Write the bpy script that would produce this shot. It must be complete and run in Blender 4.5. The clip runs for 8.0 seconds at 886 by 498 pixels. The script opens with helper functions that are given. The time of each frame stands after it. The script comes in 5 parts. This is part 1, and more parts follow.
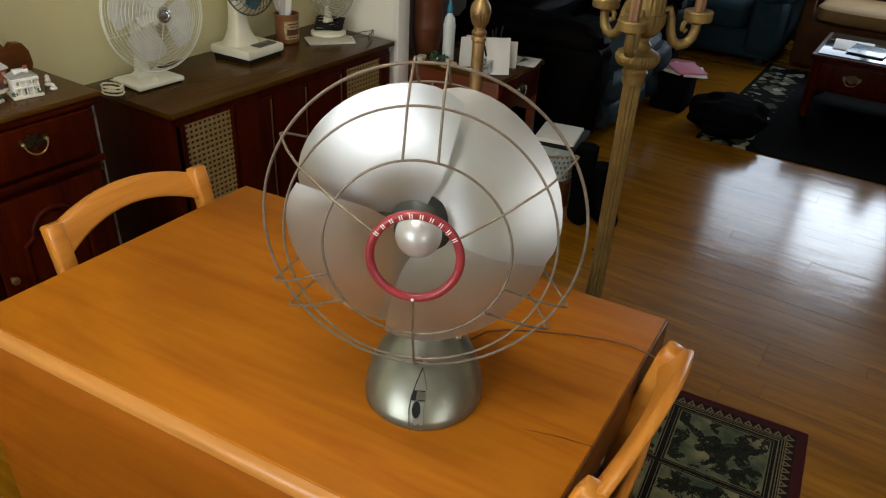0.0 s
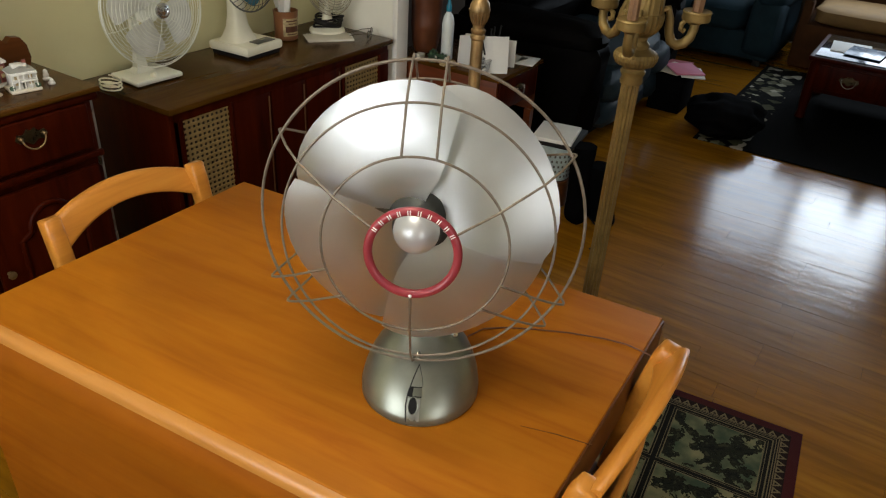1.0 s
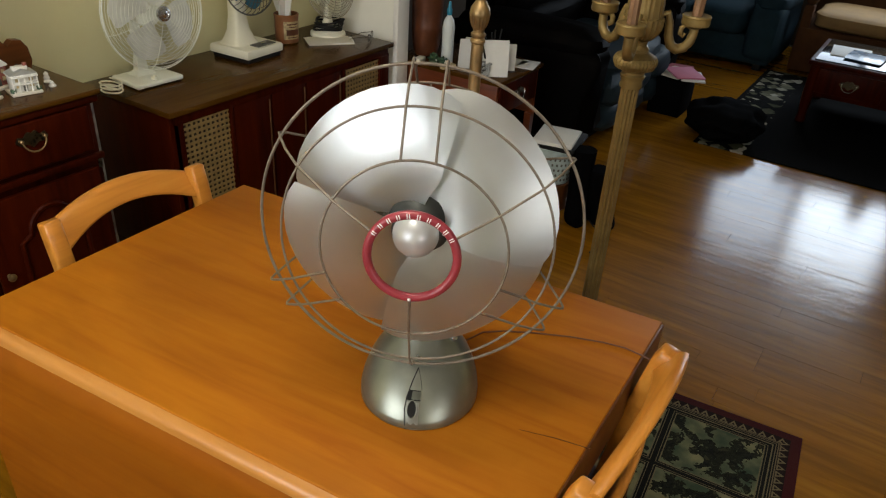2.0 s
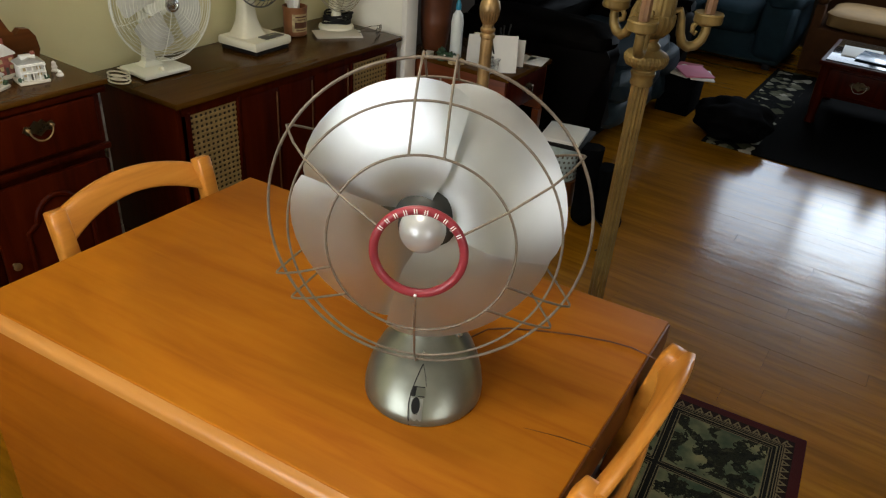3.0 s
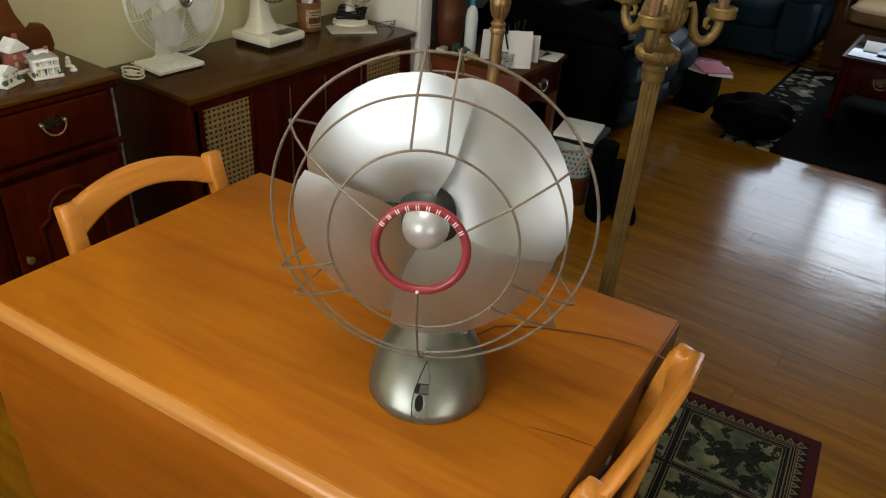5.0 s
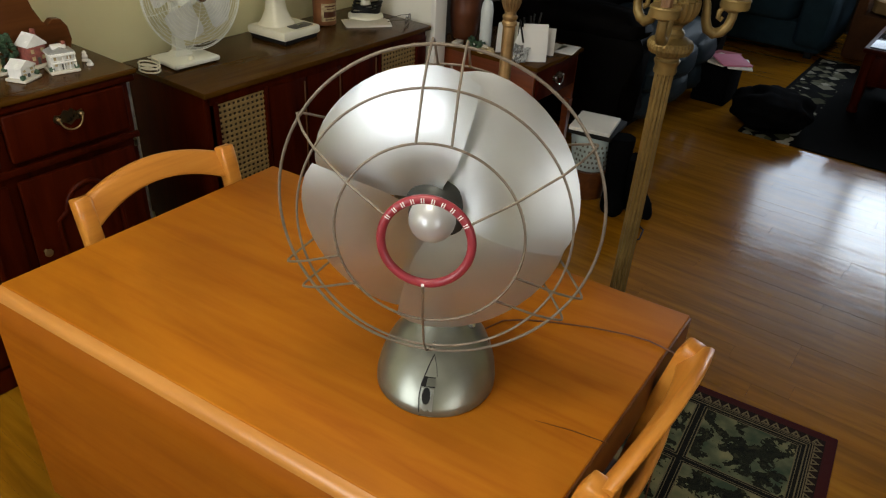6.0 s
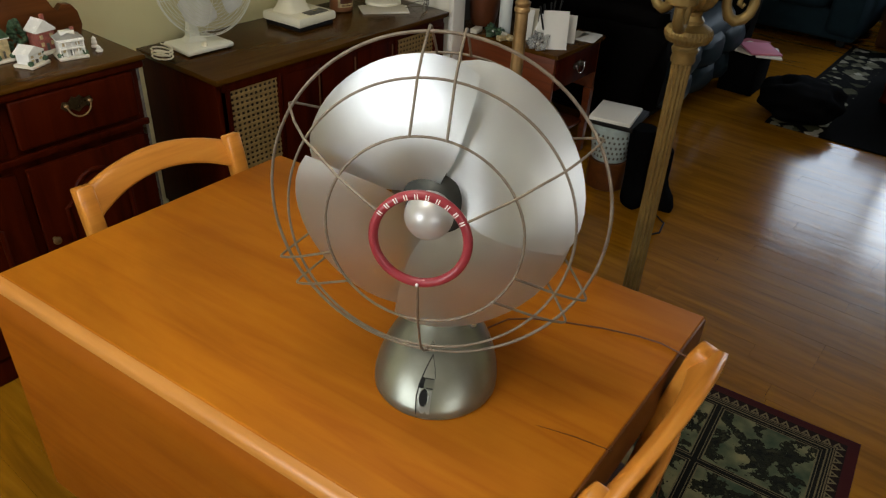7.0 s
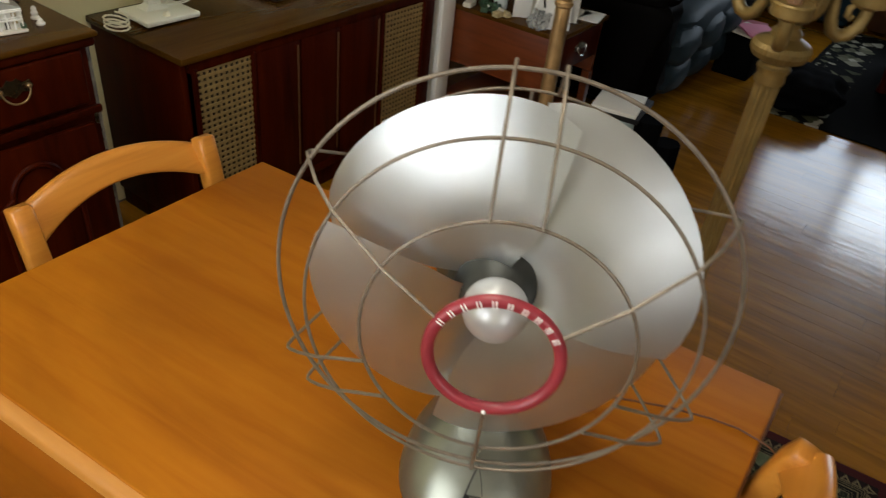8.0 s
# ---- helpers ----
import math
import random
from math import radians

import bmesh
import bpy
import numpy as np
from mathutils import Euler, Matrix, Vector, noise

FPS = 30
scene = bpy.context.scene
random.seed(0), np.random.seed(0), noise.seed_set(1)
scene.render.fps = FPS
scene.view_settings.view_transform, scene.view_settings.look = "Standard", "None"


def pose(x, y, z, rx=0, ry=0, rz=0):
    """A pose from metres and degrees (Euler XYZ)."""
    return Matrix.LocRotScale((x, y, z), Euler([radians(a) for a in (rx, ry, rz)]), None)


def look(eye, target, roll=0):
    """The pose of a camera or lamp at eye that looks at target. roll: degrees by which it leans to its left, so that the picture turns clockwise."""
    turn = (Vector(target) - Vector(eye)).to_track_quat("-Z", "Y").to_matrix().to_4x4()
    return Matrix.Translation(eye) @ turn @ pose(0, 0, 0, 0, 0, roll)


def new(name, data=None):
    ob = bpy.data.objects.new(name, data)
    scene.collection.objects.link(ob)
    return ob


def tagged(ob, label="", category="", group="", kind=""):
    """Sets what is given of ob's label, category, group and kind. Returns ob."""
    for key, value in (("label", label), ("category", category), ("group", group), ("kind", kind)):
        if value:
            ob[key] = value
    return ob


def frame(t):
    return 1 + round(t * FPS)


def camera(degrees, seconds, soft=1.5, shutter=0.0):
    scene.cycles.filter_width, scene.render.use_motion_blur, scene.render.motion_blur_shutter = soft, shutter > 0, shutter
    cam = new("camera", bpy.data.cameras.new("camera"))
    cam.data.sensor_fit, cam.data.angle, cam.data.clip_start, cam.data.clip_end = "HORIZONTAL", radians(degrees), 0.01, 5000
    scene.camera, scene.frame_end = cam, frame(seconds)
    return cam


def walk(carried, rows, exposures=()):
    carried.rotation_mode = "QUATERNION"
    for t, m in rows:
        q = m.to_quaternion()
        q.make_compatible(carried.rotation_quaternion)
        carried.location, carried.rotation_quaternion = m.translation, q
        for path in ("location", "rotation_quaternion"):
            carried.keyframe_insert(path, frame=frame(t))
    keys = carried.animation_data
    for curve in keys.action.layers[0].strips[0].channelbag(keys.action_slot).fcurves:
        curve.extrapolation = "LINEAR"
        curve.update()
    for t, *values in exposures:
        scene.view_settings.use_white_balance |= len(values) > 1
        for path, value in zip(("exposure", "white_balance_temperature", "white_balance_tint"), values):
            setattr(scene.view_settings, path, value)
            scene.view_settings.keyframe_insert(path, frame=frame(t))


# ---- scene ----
cam = camera(62.2, 8.0, 1.2, 0.4)
PATH = [
    (0, (0.159, 0.034, 1.646), (0.086, 1.751, 0.623), 3.2),
    (0.5, (0.161, 0.032, 1.643), (0.095, 1.748, 0.618), 3.6),
    (1, (0.158, 0.029, 1.645), (0.094, 1.745, 0.62), 3.8),
    (1.5, (0.161, 0.028, 1.647), (0.098, 1.75, 0.633), 3.7),
    (3, (0.156, 0.036, 1.642), (0.079, 1.749, 0.613), 4.6),
    (3.5, (0.16, 0.041, 1.641), (0.077, 1.753, 0.612), 4.6),
    (4, (0.161, 0.042, 1.642), (0.063, 1.753, 0.611), 4.5),
    (5.5, (0.182, 0.049, 1.637), (0.044, 1.746, 0.588), 4.0),
    (6, (0.194, 0.049, 1.638), (0.024, 1.738, 0.581), 3.5),
    (6.5, (0.233, 0.05, 1.64), (0.015, 1.73, 0.577), 2.5),
    (6.8, (0.233, 0.068, 1.634), (0.010, 1.740, 0.559), 3.0),
    (7, (0.226, 0.103, 1.626), (-0.004, 1.765, 0.538), 3.1),
    (7.2, (0.199, 0.162, 1.616), (0.005, 1.817, 0.510), 4.0),
    (7.5, (0.144, 0.276, 1.604), (0.029, 1.928, 0.482), 4.3),
    (7.8, (0.084, 0.354, 1.602), (0.002, 1.981, 0.439), 5.7),
    (8, (0.054, 0.395, 1.597), (-0.045, 2.014, 0.427), 6.8),
]
walk(cam, [(t, look(eye, target, roll)) for t, eye, target, roll in PATH], [(0, -0.03), (5.5, -0.03), (6.5, -0.06), (7, -0.12), (7.5, -0.12), (8, -0.05)])

# ---- world and light ----
world = bpy.data.worlds.new("sky")
scene.world = world
world.use_nodes = True
wn = world.node_tree.nodes
sky = wn.new("ShaderNodeTexSky")
sky.sky_type, sky.sun_disc = "NISHITA", False
sky.sun_elevation, sky.sun_rotation = radians(38), radians(200)
world.node_tree.links.new(sky.outputs[0], wn["Background"].inputs[0])
wn["Background"].inputs[1].default_value = 0.10
ROOM = pose(0, 0, 0, 0, 0, 60.7)  # local x runs along the cabinet wall, local y towards that wall


def lamp(name, kind, m, power, color, **more):
    data = bpy.data.lights.new(name, kind)
    data.energy, data.color = power, color
    if "size" in more:
        data.shape, data.size, data.size_y = "RECTANGLE", more["size"][0], more["size"][1]
    if "radius" in more:
        data.shadow_soft_size = more["radius"]
    ob = new(name, data)
    ob.matrix_world = m
    return ob


# daylight in the window openings, an added dining fill, and the ceiling light over the table
lamp("daylight_sash", "AREA", ROOM @ look((7.56, 0.80, 1.60), (3.0, 0.80, 1.15)), 11, (0.74, 0.86, 1.0), size=(0.72, 1.08))
lamp("daylight_living", "AREA", ROOM @ look((7.56, -0.07, 1.60), (3.0, -0.07, 1.15)), 27, (0.78, 0.89, 1.0), size=(0.82, 1.08))
# fill lamp added at the right, no source known there
lamp("daylight_dining", "AREA", ROOM @ look((-0.55, -2.90, 1.6), (0.3, 1.5, 1.1)), 25, (1.0, 0.97, 0.92), size=(1.9, 1.4))
lamp("daylight_behind", "AREA", ROOM @ look((-1.62, 0.9, 1.6), (1.5, 0.9, 1.2)), 44, (0.95, 0.98, 1.0), size=(1.6, 1.4))
lamp("ceiling_bulb", "POINT", pose(-0.20, 0.95, 2.28), 26, (1.0, 0.95, 0.83), radius=0.13)


# ---- materials ----
def material(name, rough=0.5, metal=0.0, spec=0.5):
    m = bpy.data.materials.new(name)
    m.use_nodes = True
    b = m.node_tree.nodes["Principled BSDF"]
    b.inputs["Roughness"].default_value, b.inputs["Metallic"].default_value = rough, metal
    b.inputs["Specular IOR Level"].default_value = spec
    return m, m.node_tree.nodes, m.node_tree.links, b


def ramp(n, l, source, stops):
    r = n.new("ShaderNodeValToRGB")
    while len(r.color_ramp.elements) < len(stops):
        r.color_ramp.elements.new(0.5)
    for e, (p, c) in zip(r.color_ramp.elements, stops):
        e.position, e.color = p, (*c, 1)
    l.new(source, r.inputs[0])
    return r.outputs[0]


def noise_of(n, l, scale, stretch=(1, 1, 1), detail=4, coord="Object", rough=0.55, warp=0.0):
    tc, mp, t = n.new("ShaderNodeTexCoord"), n.new("ShaderNodeMapping"), n.new("ShaderNodeTexNoise")
    mp.inputs["Scale"].default_value = stretch
    l.new(tc.outputs[coord], mp.inputs[0])
    l.new(mp.outputs[0], t.inputs["Vector"])
    t.inputs["Scale"].default_value, t.inputs["Detail"].default_value = scale, detail
    t.inputs["Roughness"].default_value, t.inputs["Distortion"].default_value = rough, warp
    return t.outputs["Fac"]


def mixed(n, l, fac, a, b, mode="MIX"):
    x = n.new("ShaderNodeMix")
    x.data_type, x.blend_type = "RGBA", mode
    for sock, v in ((x.inputs["Factor"], fac), (x.inputs["A"], a), (x.inputs["B"], b)):
        if isinstance(v, (int, float)):
            sock.default_value = v
        elif isinstance(v, tuple):
            sock.default_value = (*v, 1)
        else:
            l.new(v, sock)
    return x.outputs["Result"]


def maths(n, l, op, a, b=0.0, c=0.0):
    x = n.new("ShaderNodeMath")
    x.operation = op
    for sock, v in zip(x.inputs, (a, b, c)):
        if isinstance(v, (int, float)):
            sock.default_value = v
        else:
            l.new(v, sock)
    return x.outputs[0]


def bumped(n, l, b, height, strength, distance=0.002):
    k = n.new("ShaderNodeBump")
    k.inputs["Strength"].default_value, k.inputs["Distance"].default_value = strength, distance
    l.new(height, k.inputs["Height"])
    l.new(k.outputs[0], b.inputs["Normal"])


def roughened(n, l, b, fac, lo, hi):
    r = n.new("ShaderNodeMapRange")
    r.inputs["To Min"].default_value, r.inputs["To Max"].default_value = lo, hi
    l.new(fac, r.inputs["Value"])
    l.new(r.outputs[0], b.inputs["Roughness"])


def wood(name, dark, mid, light, axis=0, rough=(0.3, 0.45), grain=1.0, random_tone=0.0, spec=0.5, streak=0.35):
    m, n, l, b = material(name, spec=spec)
    st = [11.0, 11.0, 11.0]
    st[axis] = 0.9
    g = noise_of(n, l, 2.6 * grain, tuple(st), 6, warp=0.7)
    st2 = [70.0, 70.0, 70.0]
    st2[axis] = 2.5
    fine = noise_of(n, l, 2.2 * grain, tuple(st2), 3)
    big = noise_of(n, l, 1.7, (1, 1, 1), 3)
    col = ramp(n, l, g, [(0.25, dark), (0.5, mid), (0.78, light)])
    col = mixed(n, l, maths(n, l, "MULTIPLY", fine, streak), col, dark)
    col = mixed(n, l, maths(n, l, "MULTIPLY", big, 0.4), col, mid)
    if random_tone:
        oi = n.new("ShaderNodeObjectInfo")
        f = maths(n, l, "MULTIPLY", oi.outputs["Random"], random_tone)
        col = mixed(n, l, f, col, dark)
    l.new(col, b.inputs["Base Color"])
    roughened(n, l, b, big, *rough)
    bumped(n, l, b, fine, 0.12, 0.0008)
    return m


def plain(name, color, rough=0.5, metal=0.0, vary=0.18, scale=9.0, bump=0.05, spec=0.5, fine=120.0):
    m, n, l, b = material(name, rough, metal, spec)
    a = noise_of(n, l, scale, detail=5)
    f = noise_of(n, l, fine, detail=2)
    lo, hi = tuple(c * (1 - vary) for c in color), tuple(min(1, c * (1 + vary)) for c in color)
    col = ramp(n, l, a, [(0.3, lo), (0.7, hi)])
    l.new(col, b.inputs["Base Color"])
    roughened(n, l, b, a, max(0.03, rough - 0.08), min(1, rough + 0.1))
    if bump:
        bumped(n, l, b, f, bump, 0.001)
    return m


TABLE_WOOD = wood("honey_table_wood", (0.30, 0.082, 0.004), (0.40, 0.132, 0.006), (0.46, 0.170, 0.010), 0, (0.44, 0.58), spec=0.09, streak=0.24)
# same wood as the top, darkened to offset window light on the leaf
LEAF_WOOD = wood("darkened_leaf_wood", (0.21, 0.050, 0.002), (0.30, 0.086, 0.004), (0.35, 0.112, 0.006), 0, (0.36, 0.48), spec=0.08, streak=0.2)
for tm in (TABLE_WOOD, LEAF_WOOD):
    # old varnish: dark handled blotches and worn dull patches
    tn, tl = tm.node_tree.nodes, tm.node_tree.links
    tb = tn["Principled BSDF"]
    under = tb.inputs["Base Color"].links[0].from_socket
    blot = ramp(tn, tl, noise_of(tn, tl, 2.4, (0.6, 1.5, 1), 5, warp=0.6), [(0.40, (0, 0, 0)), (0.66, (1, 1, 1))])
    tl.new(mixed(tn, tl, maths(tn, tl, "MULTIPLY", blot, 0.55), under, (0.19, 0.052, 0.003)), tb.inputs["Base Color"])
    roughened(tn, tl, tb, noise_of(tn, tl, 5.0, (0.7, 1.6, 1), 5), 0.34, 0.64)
# paler than the top: wear plus the edge's highlight in one colour
EDGE_WOOD = wood("worn_lit_edge_wood", (0.36, 0.13, 0.018), (0.50, 0.21, 0.040), (0.60, 0.29, 0.075), 0, (0.24, 0.36))
CHAIR_WOOD = wood("honey_chair_wood", (0.36, 0.13, 0.016), (0.56, 0.22, 0.03), (0.64, 0.28, 0.05), 0, (0.25, 0.36))
# seat wood with the shade under the table put into its colour
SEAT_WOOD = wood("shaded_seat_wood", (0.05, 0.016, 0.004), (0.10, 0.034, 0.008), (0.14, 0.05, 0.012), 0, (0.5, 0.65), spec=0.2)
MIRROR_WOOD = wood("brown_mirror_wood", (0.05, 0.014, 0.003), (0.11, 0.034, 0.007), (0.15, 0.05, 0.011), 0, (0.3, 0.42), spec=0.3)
DARK_WOOD = wood("mahogany_wood", (0.015, 0.0013, 0.0002), (0.046, 0.0046, 0.0005), (0.074, 0.0092, 0.0009), 2, (0.34, 0.48), spec=0.06)
TOP_WOOD = wood("walnut_top_wood", (0.042, 0.015, 0.0015), (0.072, 0.029, 0.003), (0.096, 0.042, 0.005), 0, (0.18, 0.30), spec=0.17)
END_WOOD = wood("cherry_wood", (0.08, 0.016, 0.004), (0.16, 0.036, 0.008), (0.21, 0.054, 0.013), 1, (0.3, 0.4))
FLOOR_WOOD = wood("oak_floor_wood", (0.17, 0.066, 0.003), (0.32, 0.135, 0.006), (0.42, 0.195, 0.012), 1, (0.11, 0.21), random_tone=0.30, spec=0.45, streak=0.22)
fnodes, flinks = FLOOR_WOOD.node_tree.nodes, FLOOR_WOOD.node_tree.links
wavy = noise_of(fnodes, flinks, 3.0, (5.0, 1.1, 1.0), 4, warp=0.5)  # cupped, uneven old finish
bumped(fnodes, flinks, fnodes["Principled BSDF"], wavy, 0.23, 0.006)
# long dark streaks across the boards, continuous over the room
geo, fmap, streaks = fnodes.new("ShaderNodeNewGeometry"), fnodes.new("ShaderNodeMapping"), fnodes.new("ShaderNodeTexNoise")
fmap.inputs["Rotation"].default_value = (0, 0, radians(-60.7))
fmap.inputs["Scale"].default_value = (1, 1, 1)
fstretch = fnodes.new("ShaderNodeMapping")
fstretch.inputs["Scale"].default_value = (11.0, 0.9, 1.0)
flinks.new(geo.outputs["Position"], fmap.inputs[0])
flinks.new(fmap.outputs[0], fstretch.inputs[0])
flinks.new(fstretch.outputs[0], streaks.inputs["Vector"])
streaks.inputs["Scale"].default_value, streaks.inputs["Detail"].default_value, streaks.inputs["Distortion"].default_value = 1.3, 6, 0.6
under = fnodes["Principled BSDF"].inputs["Base Color"].links[0].from_socket
sfac = ramp(fnodes, flinks, streaks.outputs["Fac"], [(0.48, (0, 0, 0)), (0.70, (1, 1, 1))])
flinks.new(mixed(fnodes, flinks, maths(fnodes, flinks, "MULTIPLY", sfac, 0.38), under, (0.06, 0.020, 0.002)), fnodes["Principled BSDF"].inputs["Base Color"])
SILVER = plain("silver_paint", (0.235, 0.245, 0.205), 0.30, 0.75, 0.16, 14, 0.07)
BLADE = plain("aluminium_blade", (0.76, 0.79, 0.80), 0.37, 1.0, 0.07, 5, 0.03)
BALL = plain("polished_hub", (0.56, 0.57, 0.58), 0.32, 0.4, 0.04, 8, 0.0)
HUBGREY = plain("hub_grey", (0.055, 0.058, 0.054), 0.45, 0.6, 0.15, 14, 0.05)
WIRE = plain("guard_wire", (0.195, 0.16, 0.122), 0.42, 0.5, 0.2, 60, 0.05)
RED = plain("red_enamel", (0.27, 0.028, 0.040), 0.34, 0.0, 0.12, 25, 0.04)
LETTER = plain("white_letter", (0.85, 0.82, 0.8), 0.5, 0, 0.05)
BLACK = plain("black_rubber", (0.008, 0.0075, 0.007), 0.6, 0, 0.2, spec=0.25)
SLOT = plain("slot_black", (0.006, 0.006, 0.006), 0.7, 0, 0.1)
BRASS = plain("antique_gilt", (0.195, 0.132, 0.042), 0.48, 0.45, 0.25, 22, 0.15)
BRASS_DARK = plain("antique_brass", (0.27, 0.175, 0.075), 0.4, 0.7, 0.3, 25, 0.12)
CANDLE = plain("candle_sleeve", (0.16, 0.082, 0.038), 0.5, 0, 0.2)
WALL = plain("cream_wall_paint", (0.74, 0.69, 0.41), 0.75, 0, 0.04, 3, 0.06, fine=220)
TRIM = plain("white_trim_paint", (0.82, 0.80, 0.74), 0.45, 0, 0.04, 4, 0.03)
CEIL = plain("ceiling_paint", (0.75, 0.73, 0.68), 0.85, 0, 0.03, 3, 0.05)
STUB = plain("white_wall_paint", (0.84, 0.82, 0.72), 0.7, 0, 0.04, 3, 0.06, fine=220)
# the living room's dimness is put into this dark wall colour
LIVING = plain("dimmed_wall_paint", (0.065, 0.045, 0.028), 0.8, 0, 0.06, 3, 0.05)
WHITE_METAL = plain("white_enamel", (0.86, 0.87, 0.77), 0.38, 0, 0.05, 8, 0.02)
CREAM = plain("cream_plastic", (0.86, 0.83, 0.67), 0.36, 0, 0.05, 8, 0.02)
TEAL = plain("teal_plastic", (0.02, 0.22, 0.34), 0.3, 0, 0.08)
CHROME = plain("chrome", (0.6, 0.6, 0.58), 0.22, 0.9, 0.03, 9, 0.0)
PEWTER = plain("pewter_pull", (0.085, 0.068, 0.04), 0.28, 0.9, 0.3, 60, 0.2)
GOLDLINE = plain("gold_groove", (0.11, 0.045, 0.014), 0.45, 0.2, 0.15)
PAPER = plain("paper", (0.78, 0.77, 0.73), 0.7, 0, 0.04, 6, 0.02)
PAPER2 = plain("newsprint", (0.62, 0.58, 0.48), 0.75, 0, 0.06, 9, 0.02)
PINK = plain("pink_paper", (0.62, 0.20, 0.30), 0.7, 0, 0.08)
DKRED = plain("red_paper", (0.30, 0.03, 0.05), 0.6, 0, 0.08)
# one sofa leather in two tones: shaded body, front with bluish window light
LEATHER = plain("shaded_leather", (0.0022, 0.0017, 0.0015), 0.6, 0, 0.35, 7, 0.35, spec=0.03, fine=90)
BLUELEATHER = plain("lit_slate_leather", (0.019, 0.032, 0.042), 0.55, 0, 0.3, 6, 0.35, spec=0.12, fine=90)
NAVY = plain("blue_upholstery", (0.012, 0.030, 0.042), 0.8, 0, 0.25, 8, 0.2, spec=0.15)
BROWNSOFA = plain("brown_upholstery", (0.075, 0.030, 0.010), 0.8, 0, 0.25, 8, 0.2, spec=0.15)
TAN = plain("tan_cushion", (0.27, 0.16, 0.055), 0.8, 0, 0.15, 8, 0.2)
BLACKCLOTH = plain("black_cloth", (0.003, 0.003, 0.0033), 0.95, 0, 0.3, 9, 0.3, spec=0.02)
BASKET = plain("pale_blue_wicker", (0.42, 0.52, 0.52), 0.6, 0, 0.12, 30, 0.1)
TERRA = plain("brown_pot_glaze", (0.10, 0.030, 0.010), 0.35, 0, 0.3, 12, 0.1)
STONEWARE = plain("stoneware", (0.24, 0.095, 0.036), 0.4, 0, 0.2, 20, 0.08)
LABEL = plain("jar_label", (0.46, 0.36, 0.19), 0.5, 0, 0.45, 60, 0.0)
BOTTLE = plain("white_bottle", (0.68, 0.72, 0.70), 0.32, 0, 0.04)
CERAMIC = plain("white_ceramic", (0.80, 0.79, 0.74), 0.25, 0, 0.06, 40, 0.05)
BRICKRED = plain("painted_brick", (0.28, 0.08, 0.06), 0.5, 0, 0.3, 120, 0.2)
GREEN = plain("painted_green", (0.035, 0.075, 0.035), 0.6, 0, 0.5, 120, 0.3)
CANE = plain("woven_cane", (0.27, 0.18, 0.065), 0.55, 0, 0.18, 40, 0.15)
CANEBACK = plain("speaker_cloth", (0.018, 0.012, 0.008), 0.9, 0, 0.2)
GLASSY = plain("smoked_glass_top", (0.02, 0.025, 0.028), 0.06, 0, 0.1, 6, 0.0)
PANEL = plain("grey_panel", (0.10, 0.095, 0.08), 0.35, 0.2, 0.1)
SHADE, sn, sl, sb = material("opal_glass_shade", 0.4)
sb.inputs["Base Color"].default_value = (0.85, 0.82, 0.75, 1)
sb.inputs["Transmission Weight"].default_value = 0.6
PANE, pn, pl, pb = material("window_glass", 0.02)
pb.inputs["Transmission Weight"].default_value = 1.0
pb.inputs["Base Color"].default_value = (0.95, 0.98, 1, 1)
CLEAR, cn, cl, cb = material("clear_film", 0.12)
cb.inputs["Transmission Weight"].default_value = 0.75
cb.inputs["Base Color"].default_value = (0.8, 0.82, 0.82, 1)


# ---- mesh helpers ----
def mesh_of(bm, name, mat, angle=35):
    me = bpy.data.meshes.new(name)
    bmesh.ops.recalc_face_normals(bm, faces=bm.faces)
    bm.to_mesh(me)
    bm.free()
    me.materials.append(mat)
    me.shade_smooth()
    me.set_sharp_from_angle(angle=radians(angle))
    return me


def part(name, bm, mat, parent=None, label="", m=None, angle=35):
    ob = new(name, mesh_of(bm, name, mat, angle))
    ob.parent = parent
    if m is not None:
        ob.matrix_basis = m
    return tagged(ob, label)


def thing(name, label, category, m, group="", kind=""):
    ob = new(name)
    ob.empty_display_size = 0.1
    ob.matrix_basis = m
    return tagged(ob, label, category, group, kind)


def box(sx, sy, sz, at=(0, 0, 0), bevel=0.0, seg=2, bm=None, m=None):
    """A box whose centre is at `at`; bevelled on all edges."""
    bm = bm or bmesh.new()
    got = bmesh.ops.create_cube(bm, size=1.0)["verts"]
    bmesh.ops.transform(bm, matrix=Matrix.LocRotScale(at, None, (sx, sy, sz)), verts=got)
    if bevel:
        edges = list({e for v in got for e in v.link_edges})
        out = bmesh.ops.bevel(bm, geom=edges, offset=bevel, segments=seg, profile=0.5, affect="EDGES")
        got = list({v for f in out["faces"] for v in f.verts} | {v for v in got if v.is_valid})
    if m is not None:
        bmesh.ops.transform(bm, matrix=m, verts=got)
    return bm


def loft(sections, bm=None, close=True, cap=True):
    """Skin a list of equal-length point rings."""
    bm = bm or bmesh.new()
    rings = [[bm.verts.new(p) for p in s] for s in sections]
    k = len(rings[0])
    for a, b in zip(rings, rings[1:]):
        for i in range(k if close else k - 1):
            j = (i + 1) % k
            bm.faces.new((a[i], a[j], b[j], b[i]))
    if cap and close:
        bm.faces.new(rings[0][::-1])
        bm.faces.new(rings[-1])
    return bm


